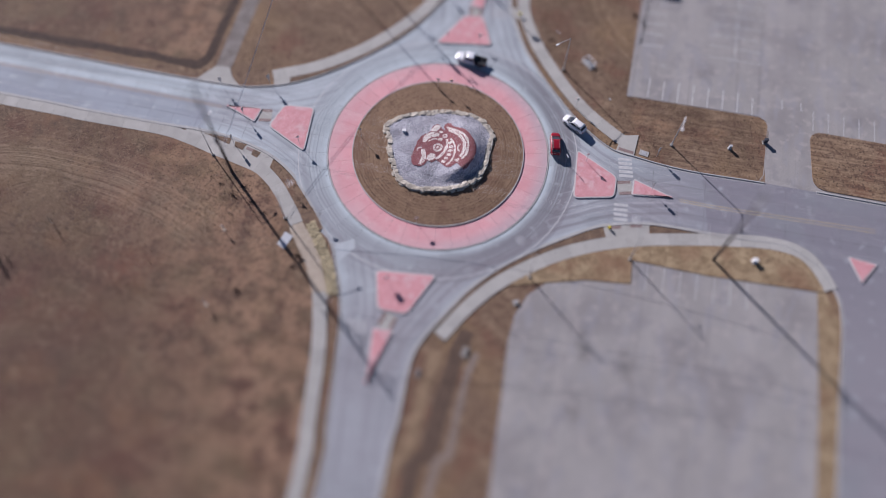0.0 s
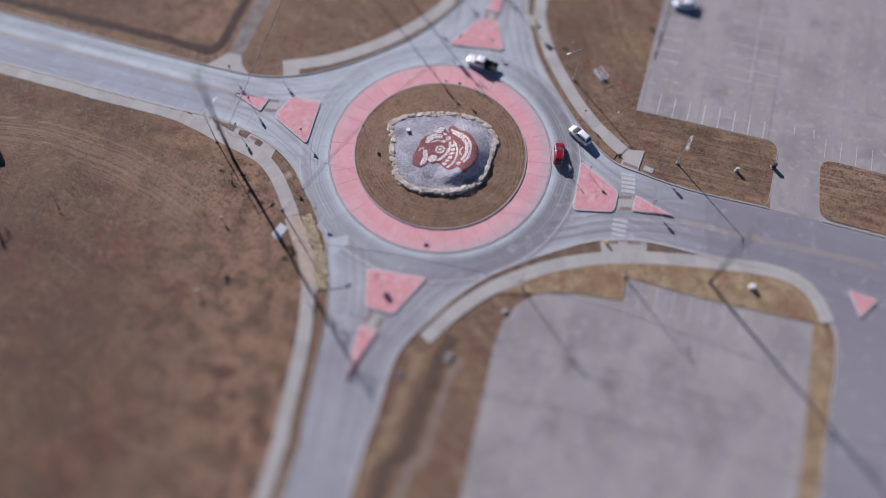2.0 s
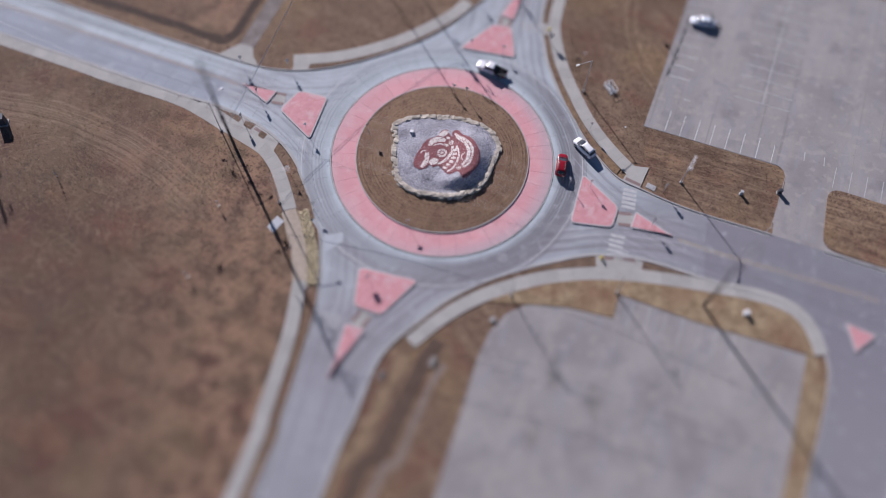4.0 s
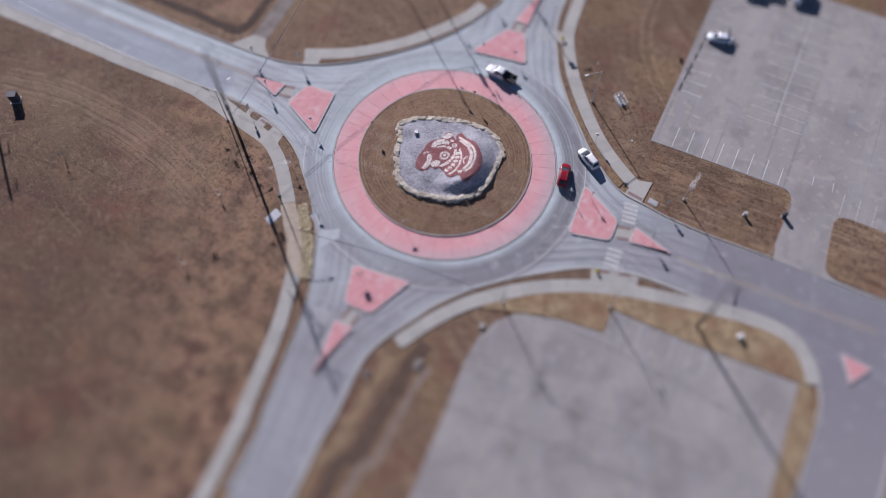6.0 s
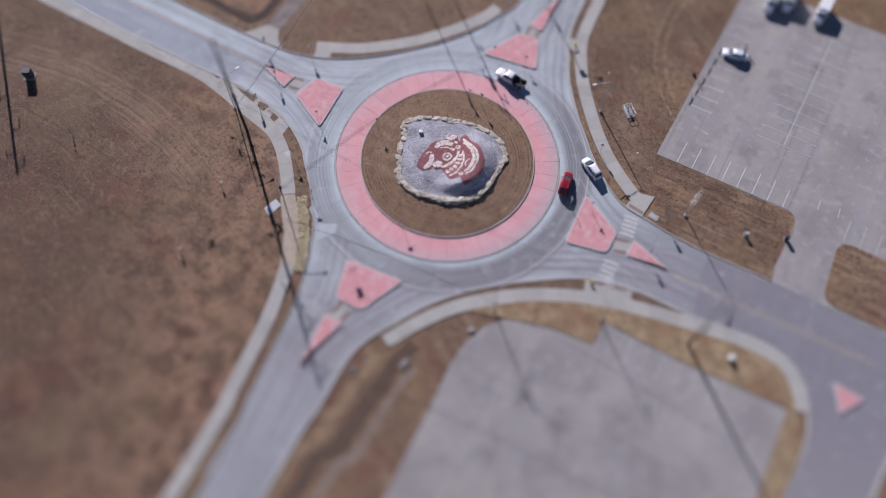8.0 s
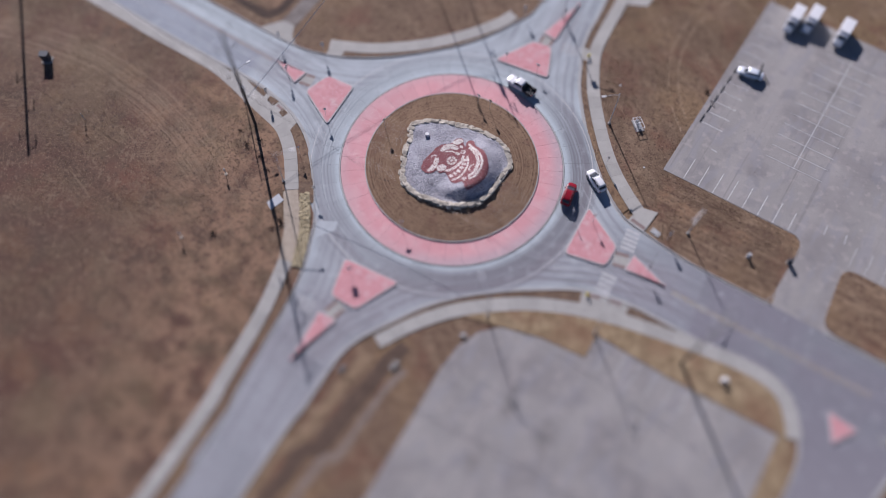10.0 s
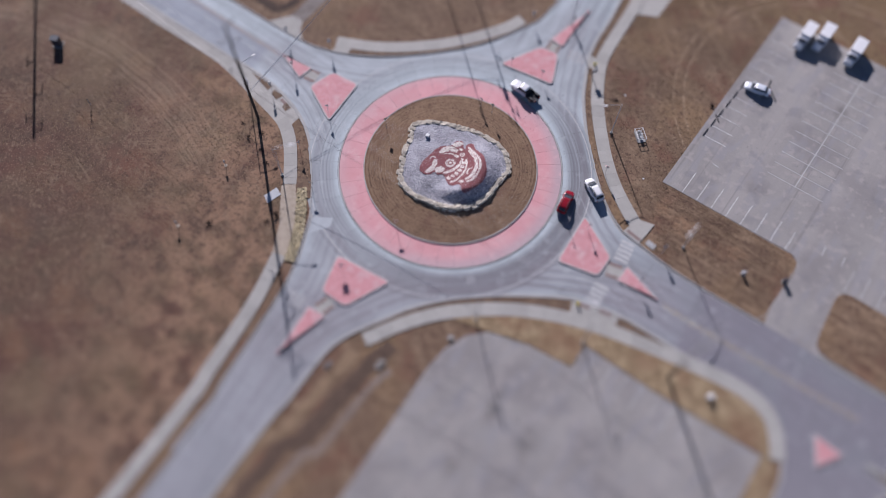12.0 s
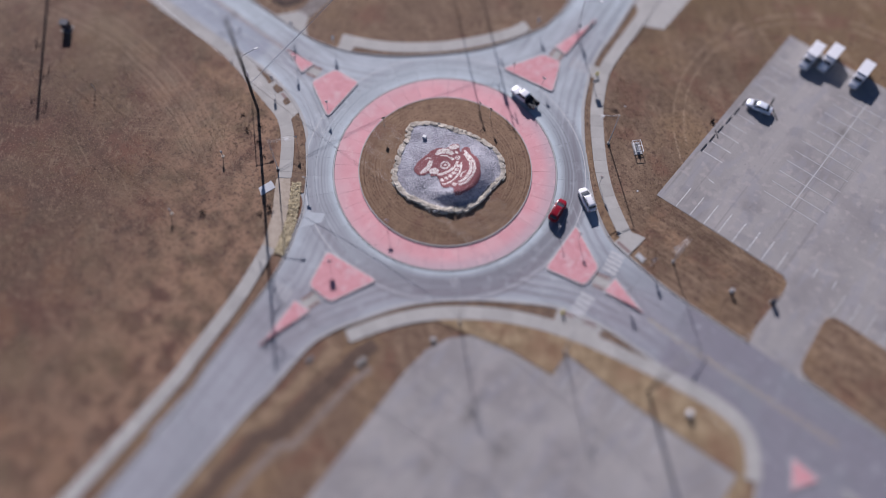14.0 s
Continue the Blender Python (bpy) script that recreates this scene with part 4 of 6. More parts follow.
def stone_mesh(rng, sx, sy, sz):
    """A rough quarried block."""
    bm = bmesh.new()
    bmesh.ops.create_cube(bm, size=1.0)
    bmesh.ops.subdivide_edges(bm, edges=bm.edges[:], cuts=1, use_grid_fill=True)
    for v in bm.verts:
        f = 1.0 if abs(v.co.x) + abs(v.co.y) + abs(v.co.z) < 1.2 else 0.86
        v.co = Vector((v.co.x * sx, v.co.y * sy, v.co.z * sz)) * f + Vector([rng.uniform(-0.07, 0.07) * min(1.0, sx + 0.2) for _ in range(3)])
    return bm


wall = tagged(thing("boulder_ring"), "low ring of rough tan limestone boulders on the island lawn", "stone wall")
shapes = []
for k in range(12):
    me = bpy.data.meshes.new("stone")
    bm = stone_mesh(rng, rng.uniform(0.75, 1.3), rng.uniform(0.7, 0.95), rng.uniform(0.36, 0.5))
    bm.to_mesh(me)
    bm.free()
    me.materials.append(ROCK)
    shapes.append(me)
def set_stone(p, q, wide, low):
    c = (p + q) / 2 + Vector((rng.uniform(-wide, wide), rng.uniform(-wide, wide)))
    ob = new("stone", rng.choice(shapes))
    ob.parent = wall
    f = rng.uniform(0.8, 1.12)
    tall = smooth(0.45, 0.85, (0.55 * c.x - 0.83 * c.y) / c.length)  # the wall stands higher below the steep side
    ob.matrix_basis = pose(c.x, c.y, mound_z(*c) + 0.06 + 0.12 * tall - low + rng.uniform(-0.05, 0.08), rng.uniform(-6, 6), rng.uniform(-6, 6), math.degrees(math.atan2(q.y - p.y, q.x - p.x)) + rng.uniform(-10, 10)) @ Matrix.Diagonal((f, f * rng.uniform(0.85, 1.2), f * rng.uniform(0.8, 1.2) * (1 + 0.2 * tall), 1))


for line, wide, low in ((resample(ring, 0.58), 0.07, 0.0), (resample(offset(ring, 0.2), 1.3), 0.12, 0.14)):
    for p, q in zip(line, line[1:]):
        set_stone(p, q, wide, low)


# inlay of maroon and white stones on the mound
def pebbles(area, mat, size, lift, parent, name, label=""):
    """Set stones that fill an outline on the mound."""
    bm = bmesh.new()
    xs, ys = [q[0] for q in area], [q[1] for q in area]
    x = min(xs)
    while x < max(xs):
        y = min(ys)
        while y < max(ys):
            cx, cy = x + rng.uniform(-0.2, 0.2) * size, y + rng.uniform(-0.2, 0.2) * size
            if inside(area, cx, cy):
                h = rng.uniform(0.03, 0.07)
                s, turn = size * rng.uniform(0.64, 0.78), rng.uniform(0, 1.5)
                low, top = [], []
                for k in range(5):
                    a = turn + k * 2 * math.pi / 5
                    px, py = cx + s * math.cos(a), cy + s * math.sin(a)
                    pz = gravel_z(px, py) + lift
                    low.append(bm.verts.new((px, py, pz - 0.12)))
                    top.append(bm.verts.new((cx + (px - cx) * 0.86, cy + (py - cy) * 0.86, pz + h)))
                bm.faces.new(top)
                for k in range(5):
                    bm.faces.new((low[k], low[(k + 1) % 5], top[(k + 1) % 5], top[k]))
            y += size
        x += size
    ob = part(name, bm, mat, parent, label)
    return ob


def arc_area(pts, width, taper=1.0):
    ln = spline(pts, 0.25)
    a, b = [], []
    for i, (p, q, o) in enumerate(zip(offset(ln, width / 2), offset(ln, -width / 2), ln)):
        f = 1 - (1 - taper) * abs(2 * i / (len(ln) - 1) - 1) ** 2
        a.append(o + (p - o) * f)
        b.append(o + (q - o) * f)
    return a + b[::-1]


def oval(x, y, rx, ry, turn=0.0, n=20):
    c, s = math.cos(radians(turn)), math.sin(radians(turn))
    return [Vector((x + rx * math.cos(a) * c - ry * math.sin(a) * s, y + rx * math.cos(a) * s + ry * math.sin(a) * c)) for a in (2 * math.pi * k / n for k in range(n))]


inlay = tagged(thing("stone_inlay"), "abstract inlay of maroon and white stones set into the gravel mound", "stone inlay")
BED = spline([(-4.6, -3.0), (-4.7, -1.9), (-4.1, 0.2), (-3.6, 1.6), (-2.8, 2.7), (-1.4, 3.4), (-1.2, 4.3), (-0.6, 4.9), (0.1, 5.0), (0.6, 4.1), (0.9, 3.7), (1.2, 3.8), (0.9, 4.4), (1.3, 5.1), (2.0, 5.2), (2.5, 4.6), (3.3, 4.0), (4.7, 3.4), (5.8, 2.0), (6.6, 0.5), (6.7, -1.4), (6.3, -2.7), (5.6, -3.9), (4.7, -4.8), (4.0, -4.5), (3.3, -3.6), (2.3, -4.3), (1.3, -4.0), (0.2, -2.9), (-0.5, -2.7), (-1.2, -3.1), (-1.8, -2.7), (-2.4, -3.6), (-3.2, -3.9), (-4.1, -3.7), (-4.6, -3.0)], 0.3)
pebbles(BED, MAROON, 0.16, 0.03, inlay, "maroon_bed", "maroon crushed stone")["kind"] = "stuff"
WHITES = [
    (arc_area([(1.4, 4.35), (2.4, 3.75), (3.6, 3.05), (4.6, 2.1), (5.2, 0.8), (5.3, -0.7), (4.9, -2.0), (4.2, -2.9)], 0.46, 0.7), 0.15),
    (arc_area([(1.8, 3.65), (2.8, 3.05), (3.8, 2.1), (4.5, 0.9), (4.65, -0.4), (4.4, -1.6), (3.8, -2.5)], 0.54, 0.85), 0.15),
    (arc_area([(3.1, -3.2), (3.55, -3.0), (3.8, -3.2)], 0.55), 0.15),
    (arc_area([(1.5, -3.8), (2.4, -3.0), (2.95, -1.5), (2.9, 0.2), (2.2, 1.75)], 0.32), 0.13),
    (arc_area([(-0.4, -2.4), (0.6, -1.6), (1.3, -0.5), (1.6, 0.8), (1.5, 1.7)], 0.52, 0.75), 0.13),
    (arc_area([(-2.6, 1.2), (-2.2, 2.1), (-1.2, 2.75), (0.1, 2.65)], 1.1, 0.55), 0.15),
    (arc_area([(-1.9, 1.3), (-0.8, 1.85), (0.0, 1.75)], 0.24), 0.11),
    (arc_area([(-2.75, -0.4), (-2.45, -1.5), (-2.6, -2.5), (-3.1, -3.5)], 0.86, 0.75), 0.15),
    (arc_area([(-3.7, -0.6), (-3.5, -0.1), (-2.9, 0.0)], 0.24), 0.11),
    (arc_area([(3.75, -1.3), (3.45, -0.7), (3.65, 0.0), (4.0, 0.25)], 0.26), 0.11),
    (oval(-0.5, 4.1, 0.92, 0.56, 40), 0.15),
    (oval(0.45, 3.3, 0.42, 0.26, -25), 0.13),
    (oval(0.35, 1.75, 0.42, 0.3, -10), 0.13),
    (oval(-1.2, -2.0, 0.86, 0.64, 35), 0.15),
    (arc_area([(0.75, 2.4), (0.95, 2.78), (1.35, 2.7), (1.5, 2.3), (1.2, 1.98), (0.85, 2.1), (0.75, 2.4)], 0.24), 0.11),
    (oval(1.12, 2.38, 0.13, 0.13), 0.1),
    (arc_area([(-0.75, -0.2), (-0.6, 0.5), (0.0, 0.75), (0.55, 0.4), (0.55, -0.3), (0.0, -0.7), (-0.5, -0.6), (-0.75, -0.2)], 0.38), 0.12),
    (oval(-0.08, 0.05, 0.3, 0.26), 0.11),
]
TILES = ((1.0, -3.0, -25), (1.5, -2.4, -18), (1.9, -1.7, -8), (2.15, -0.9, 2), (2.25, -0.05, 12), (2.15, 0.8, 26))
for x, y, turn in TILES:
    WHITES.append(([Vector((x, y)) + Matrix.Rotation(radians(turn), 2) @ Vector(q) for q in ((-0.38, -0.27), (0.34, -0.27), (0.34, 0.27), (-0.38, 0.27))], 0.14))
for area, size in WHITES:
    pebbles(area, WHITE_STONE, size, 0.05, inlay, "white_patch", "white stones")
marker = tagged(thing("white_marker_box", -6.2, 3.5, gravel_z(-6.2, 3.5) - 0.04), "small white box standing on the gravel bed", "box")
part("box_body", box(0.6, 0.54, 0.42, bevel=0.03), WHITE_METAL, marker)
part("box_lid", box(0.65, 0.59, 0.06, Matrix.Translation((0, 0, 0.42)), 0.02), WHITE_METAL, marker)

# ---------------------------------------------------------------- splitter islands
ISLANDS = [
    ("splitter_island_1", [(24.9, 1.1), (31.7, -4.4), (30.9, -8.6), (23.7, -9.0)], 1.0),
    ("splitter_island_2", [(34.6, -4.7), (33.9, -8.0), (41.2, -8.3)], 0.35),
    ("splitter_island_3", [(-31.0, 4.2), (-28.6, 9.0), (-23.0, 8.6), (-23.9, -1.1)], 1.0),
    ("splitter_island_4", [(-39.4, 8.5), (-32.5, 8.1), (-33.6, 5.0)], 0.35),
    ("splitter_island_5", [(-1.2, 24.6), (4.2, 31.7), (8.0, 31.7), (9.7, 24.3)], 1.0),
    ("splitter_island_6", [(5.2, 34.3), (8.1, 33.5), (9.6, 44.6)], 0.35),
    ("splitter_island_7", [(-9.6, -23.7), (0.6, -24.3), (-4.1, -31.4), (-8.9, -30.6)], 1.0),
    ("splitter_island_8", [(-9.4, -33.7), (-6.0, -34.1), (-10.0, -43.0)], 0.35),
    ("splitter_island_9", [(69.2, -18.6), (74.0, -20.0), (70.6, -23.6)], 0.5),
]
for name, pts, r in ISLANDS:
    out = rounded(pts, r)
    isle = structure(name, slab(out, -0.05, 0.2), ISLE_KERB, "raised traffic island with a pale kerb and pink paving", "traffic island")
    part("paving", slab(shrink(out, 0.22), 0.1, 0.215), SPLIT, isle, "pink tinted concrete paving")
for i, (p, q, w) in enumerate((((31.6, -6.6), (34.2, -6.4), 2.5), ((-30.6, 6.6), (-33.0, 6.6), 2.4), ((6.4, 31.8), (6.6, 34.0), 2.3), ((-6.5, -31.3), (-7.7, -33.8), 2.2))):
    a, b = Vector(p), Vector(q)
    t = (b - a).normalized()
    s = Vector((-t.y, t.x))
    link = structure("crossing_refuge_%d" % (i + 1), slab([a - s * w / 2, b - s * w / 2, b + s * w / 2, a + s * w / 2], -0.05, 0.05), WALK, "pale concrete gap for walkers between two traffic islands", "refuge")
    for k in (-1, 1):
        c = (a + b) / 2 + s * k * w * 0.44
        part("warning_strip", slab([c - t * 1.1 - s * 0.3, c + t * 1.1 - s * 0.3, c + t * 1.1 + s * 0.3, c - t * 1.1 + s * 0.3], 0.04, 0.062), DOME, link, "brick-red raised warning strip")


# ---------------------------------------------------------------- road markings
def marking(name, p, q, width, mat, label, z=0.034):
    a, b = Vector(p), Vector(q)
    s = Vector((-(b - a).y, (b - a).x)).normalized() * width / 2
    return tagged(part(name, slab([a - s, b - s, b + s, a + s], z - 0.008, z), mat), label, "road marking", kind="structure")


U, V, O = Vector((0.985, -0.17)), Vector((0.207, 0.978)), Vector((35.25, 13.4))
for k in range(8):
    a = O + U * (3.4 + 2.75 * k) + V * 0.2
    marking("bay_line", a, a + V * (4.7 if k < 7 else 4.0), 0.11, PAINT, "worn white parking bay line on asphalt")
for k in range(1, 12):
    a = O + V * (10.3 + 2.78 * k) + U * 0.5
    marking("bay_line", a, a + U * 4.4, 0.11, PAINT if k < 4 else FADED, "worn white parking bay line on asphalt")
for k in range(7):
    a = Vector((68.3, 6.75)) + Vector((0.984, -0.178)) * 2.75 * k
    marking("bay_line", a, a + V * 4.4, 0.11, FADED, "faded white parking bay line beside the grass island")
for p, q in (((63.8, 13.4), (63.5, 11.4)), ((67.2, 12.8), (67.0, 10.9)), ((41.8, 20.9), (42.9, 20.6))):
    marking("arrow_remnant", p, q, 0.17, FADED, "worn remnant of a painted arrow on asphalt")
C = Vector((56.2, 22.5))
marking("bay_line", C, C + V * 30, 0.13, FADED, "long faded centre line of a double bay row", 0.032)
for k in range(11):
    a = C + V * (0.1 + 2.78 * k)
    marking("bay_line", a - U * 5.2, a + U * 5.2, 0.11, FADED, "faded white parking bay line on asphalt")
for k in range(7):
    a = Vector((35.6, -21.3)) + Vector((0.98, -0.165)) * 2.75 * k
    marking("bay_line", a, a - V * 4.8, 0.11, FADED, "faded white parking bay line on asphalt")
for p, q in (((42.2, -8.5), (48, -9.6)), ((48, -9.6), (75, -13.4)), ((42.2, -8.9), (48, -10.1)), ((48, -10.1), (75, -14.0)), ((-40, 8.4), (-60, 12.3)), ((-40, 8.0), (-60, 11.8)), ((-60, 12.3), (-110, 22.0)), ((-60, 11.8), (-110, 21.5))):
    marking("centre_line", p, q, 0.12, YELLOW if p[0] > 0 else RUST, "worn yellow centre line on concrete")
for base, along, across, n in (((33.4, -0.3), (-0.02, -0.9), (1.0, -0.06), 5), ((32.0, -9.6), (-0.1, -1.0), (1.0, -0.1), 5), ((9.6, 32.6), (1, 0), (0, 1), 4), ((-14.0, -33.6), (1, 0), (0, 1), 4)):
    b, u, w = Vector(base), Vector(along), Vector(across)
    for k in range(n):
        c = b + u * (0.4 + 0.95 * k)
        marking("crossing_bar", c - w * 1.2, c + w * 1.2, 0.55, FADED if base[0] > 30 else WORN, "faded white crossing bar on concrete", 0.0385)
lip = circle(24.95, 240)
structure("lane_edge_line", band(lip + lip[:1], offset(lip + lip[:1], 0.13), 0.026, 0.0415), FADED, "thin pale edge line round the circulating lane", "road marking")
PATCH = material("patch_concrete", (0.38, 0.41, 0.43), (0.45, 0.485, 0.505), 0.8, 0.1, 0.85, 0.1)
structure("patch_1", slab([Vector(q) for q in ((-16.7, -19.2), (-13.6, -18.0), (-13.3, -19.7), (-15.8, -22.3))], 0.0, 0.042), PATCH, "paler square concrete repair in the carriageway", "road patch")
structure("concrete_pad", slab([Vector(q) for q in ((-26.4, -19.4), (-25.1, -20.4), (-23.9, -17.9), (-25.3, -17.1))], 0.0, 0.16), PALE, "pale rectangular concrete pad lying in the grass", "pad")

# heap of yellow limestone along the unfinished footpath
rubble = tagged(thing("rubble_strip"), "strip of broken yellow limestone beside the kerb", "rubble")
line = spline([(-21.2, -15.3), (-19.6, -18.4), (-17.9, -22.0), (-16.9, -25.4), (-16.3, -28.2)], 0.3)
small = []
for k in range(8):
    me = bpy.data.meshes.new("rubble_stone")
    bm = stone_mesh(rng, rng.uniform(0.3, 0.5), rng.uniform(0.28, 0.42), rng.uniform(0.07, 0.11))
    bm.to_mesh(me)
    bm.free()
    me.materials.append(RUBBLE)
    small.append(me)
part("rubble_bed", band(offset(line, 0.85), offset(line, -0.85), 0.0, 0.15), RUBBLE, rubble, "crushed yellow limestone")
for p, n in zip(line, offset(line, 1.0)):
    for k in range(6):
        c = p + (n - p) * rng.uniform(-0.85, 0.85)
        ob = new("rubble_stone", rng.choice(small))
        ob.parent = rubble
        ob.matrix_basis = pose(c.x, c.y, 0.15 + rng.uniform(0, 0.05), rng.uniform(-8, 8), rng.uniform(-8, 8), rng.uniform(0, 360))


# ---------------------------------------------------------------- poles, wires and signs
def utility_pole(x, y, h, label, turn=0.0, r=0.3, arms=True):
    p = tagged(thing("utility_pole", x, y, 0, turn), label, "utility pole", "power line poles")
    part("pole_shaft", rod((0, 0, -0.3), (0, 0, h), r, r * 0.74, 12), WOOD, p)
    for z, s in ((h - 0.6, 1), (h - 2.6, -1), (h - 4.6, 1), (h - 9.0, -1)) if arms else ((h - 1.0, 0.3),):
        a = part("davit_arm", rod((0, 0, z), (0, s * 1.7, z + 0.35), 0.09, 0.06, 6), STEEL, p)
        part("insulator", rod((0, s * 1.7, z + 0.45), (0, s * 1.7, z - 0.75), 0.11, 0.09, 8), DARK_STEEL, a)
    part("pole_cap", rod((0, 0, h), (0, 0, h + 0.12), 0.2, 0.1, 10), STEEL, p)
    return p


def transformer(x, y, z, turn):
    t = tagged(thing("pole_transformer", x, y, z, turn), "grey cylindrical transformer hung on a power pole", "transformer")
    part("tank", rod((0.62, 0, 0), (0.62, 0, 1.3), 0.36, 0.36, 14), STEEL, t)
    part("tank_lid", rod((0.62, 0, 1.3), (0.62, 0, 1.42), 0.38, 0.2, 14), STEEL, t)
    part("bracket", box(0.5, 0.12, 0.12, Matrix.Translation((0.25, 0, 0.9))), STEEL, t)
    for s in (-0.15, 0.15):
        part("bushing", rod((0.62, s, 1.38), (0.62, s, 1.75), 0.06, 0.04, 8), DARK_STEEL, t)


transformer(-35.9, -5.9, 8.8, 130)
transformer(-22.5, 51.2, 19.8, 150)
DIR_WE = math.degrees(math.atan2(-14.2, 82.4))
utility_pole(-35.9, -5.9, 24.2, "tall dark wooden power pole standing in the west grass", turn=DIR_WE, r=0.26)
utility_pole(46.6, -20.0, 22.6, "tall dark wooden power pole in the straw verge", turn=DIR_WE, r=0.24)
utility_pole(-99.5, 11.5, 24.0, "tall dark wooden power pole beside the west road", turn=-16)
utility_pole(-22.5, 51.2, 24.4, "tall dark wooden power pole in the north field", turn=70, r=0.125)
utility_pole(-25.6, 46.2, 22.4, "slimmer dark wooden power pole in the north field", turn=70, r=0.11, arms=False)


def wire(a, b, sag, r=0.02):
    a, b = Vector(a), Vector(b)
    pts = [a.lerp(b, i / 24) - Vector((0, 0, sag * 4 * (i / 24) * (1 - i / 24))) for i in range(25)]
    bm = bmesh.new()
    rings = []
    for i, p in enumerate(pts):
        t = (pts[min(i + 1, 24)] - pts[max(i - 1, 0)]).normalized()
        s = Vector((-t.y, t.x, 0)).normalized()
        w = t.cross(s)
        rings.append([bm.verts.new(p + (s * math.cos(q) + w * math.sin(q)) * r) for q in (0.0, 2.094, 4.189)])
    for c, d in zip(rings, rings[1:]):
        for k in range(3):
            bm.faces.new((c[k], c[(k + 1) % 3], d[(k + 1) % 3], d[k]))
    if r > 0.03:
        return tagged(part("service_cable", bm, RUBBER), "black sheathed overhead cable strung between power poles", "cable", "overhead cables")
    return tagged(part("power_wire", bm, WIRE), "thin aluminium overhead wire strung between power poles", "wire", "overhead wires")


side = Vector((14.2, 82.4, 0)).normalized()
for s, d in ((1.7, 0.9), (-1.7, 2.9), (1.7, 4.9), (-1.7, 9.3)):
    wire(Vector((-35.9, -5.9, 24.2 - d)) + side * s, Vector((46.6, -20.0, 22.6 - d)) + side * s, 1.9 if d < 9 else 1.3)
    wire(Vector((-99.5, 11.5, 24.0 - d)) + side * s, Vector((-35.9, -5.9, 24.2 - d)) + side * s, 1.4)
    wire(Vector((46.6, -20.0, 22.6 - d)) + side * s, Vector((128, -35.0, 23 - d)) + side * s, 1.9)
wire((-35.9, -5.9, 9.0), (46.6, -20.0, 8.5), 2.5, 0.032)
for d in (0.0, 0.25):
    wire((-25.6, 46.2, 17.2 - d), (-35.9, -5.9, 7.6 - d), 0.7, 0.026)
    wire((-22.5, 51.2, 18.6 - d), (-25.6, 46.2, 17.2 - d), 0.05, 0.026)


def light_pole(x, y, turn, label, h=8.7, arm=2.7, arm_mat=None):
    p = tagged(thing("street_light", x, y, 0, turn), label, "street light", "street lights")
    part("base", rod((0, 0, -0.1), (0, 0, 0.35), 0.28, 0.26, 12), WALK, p)
    part("shaft", rod((0, 0, 0.3), (0, 0, h), 0.1, 0.065, 8), STEEL, p)
    part("mast_arm", rod((0, 0, h - 0.15), (arm, 0, h + 0.25), 0.08 if arm_mat else 0.055, 0.07 if arm_mat else 0.045, 6), arm_mat or STEEL, p)
    head = part("lamp_head", box(0.75, 0.34, 0.15, Matrix.Translation((arm + 0.3, 0, h + 0.18)), 0.05), WHITE_METAL, p, "white lamp housing")
    part("lens", box(0.5, 0.26, 0.04, Matrix.Translation((arm + 0.35, 0, h + 0.145))), LAMP_CLEAR, head)
    return p


light_pole(23.2, 19.1, 216, "galvanised street light with one arm beside the footpath")
# the sunlit look of this arm is put into its white colour and thickness
light_pole(42.0, 2.7, 250, "galvanised street light on the lawn, its one arm coloured white as sunlit", arm_mat=WHITE_METAL)
light_pole(-40.0, -2.2, 60, "galvanised street light with one arm by the west footpath")
light_pole(-25.7, -14.5, 36, "galvanised street light with one arm by the unfinished footpath")
light_pole(7.6, 39.7, 20, "galvanised street light with one arm on the north traffic island")
light_pole(15.8, -24.1, 137, "galvanised street light with one arm beside the south footpath", arm=3.1)
light_pole(32.6, -20.4, 110, "galvanised street light at the car park corner")

SH = Vector((0.615, -0.788)) / math.tan(ELEV)


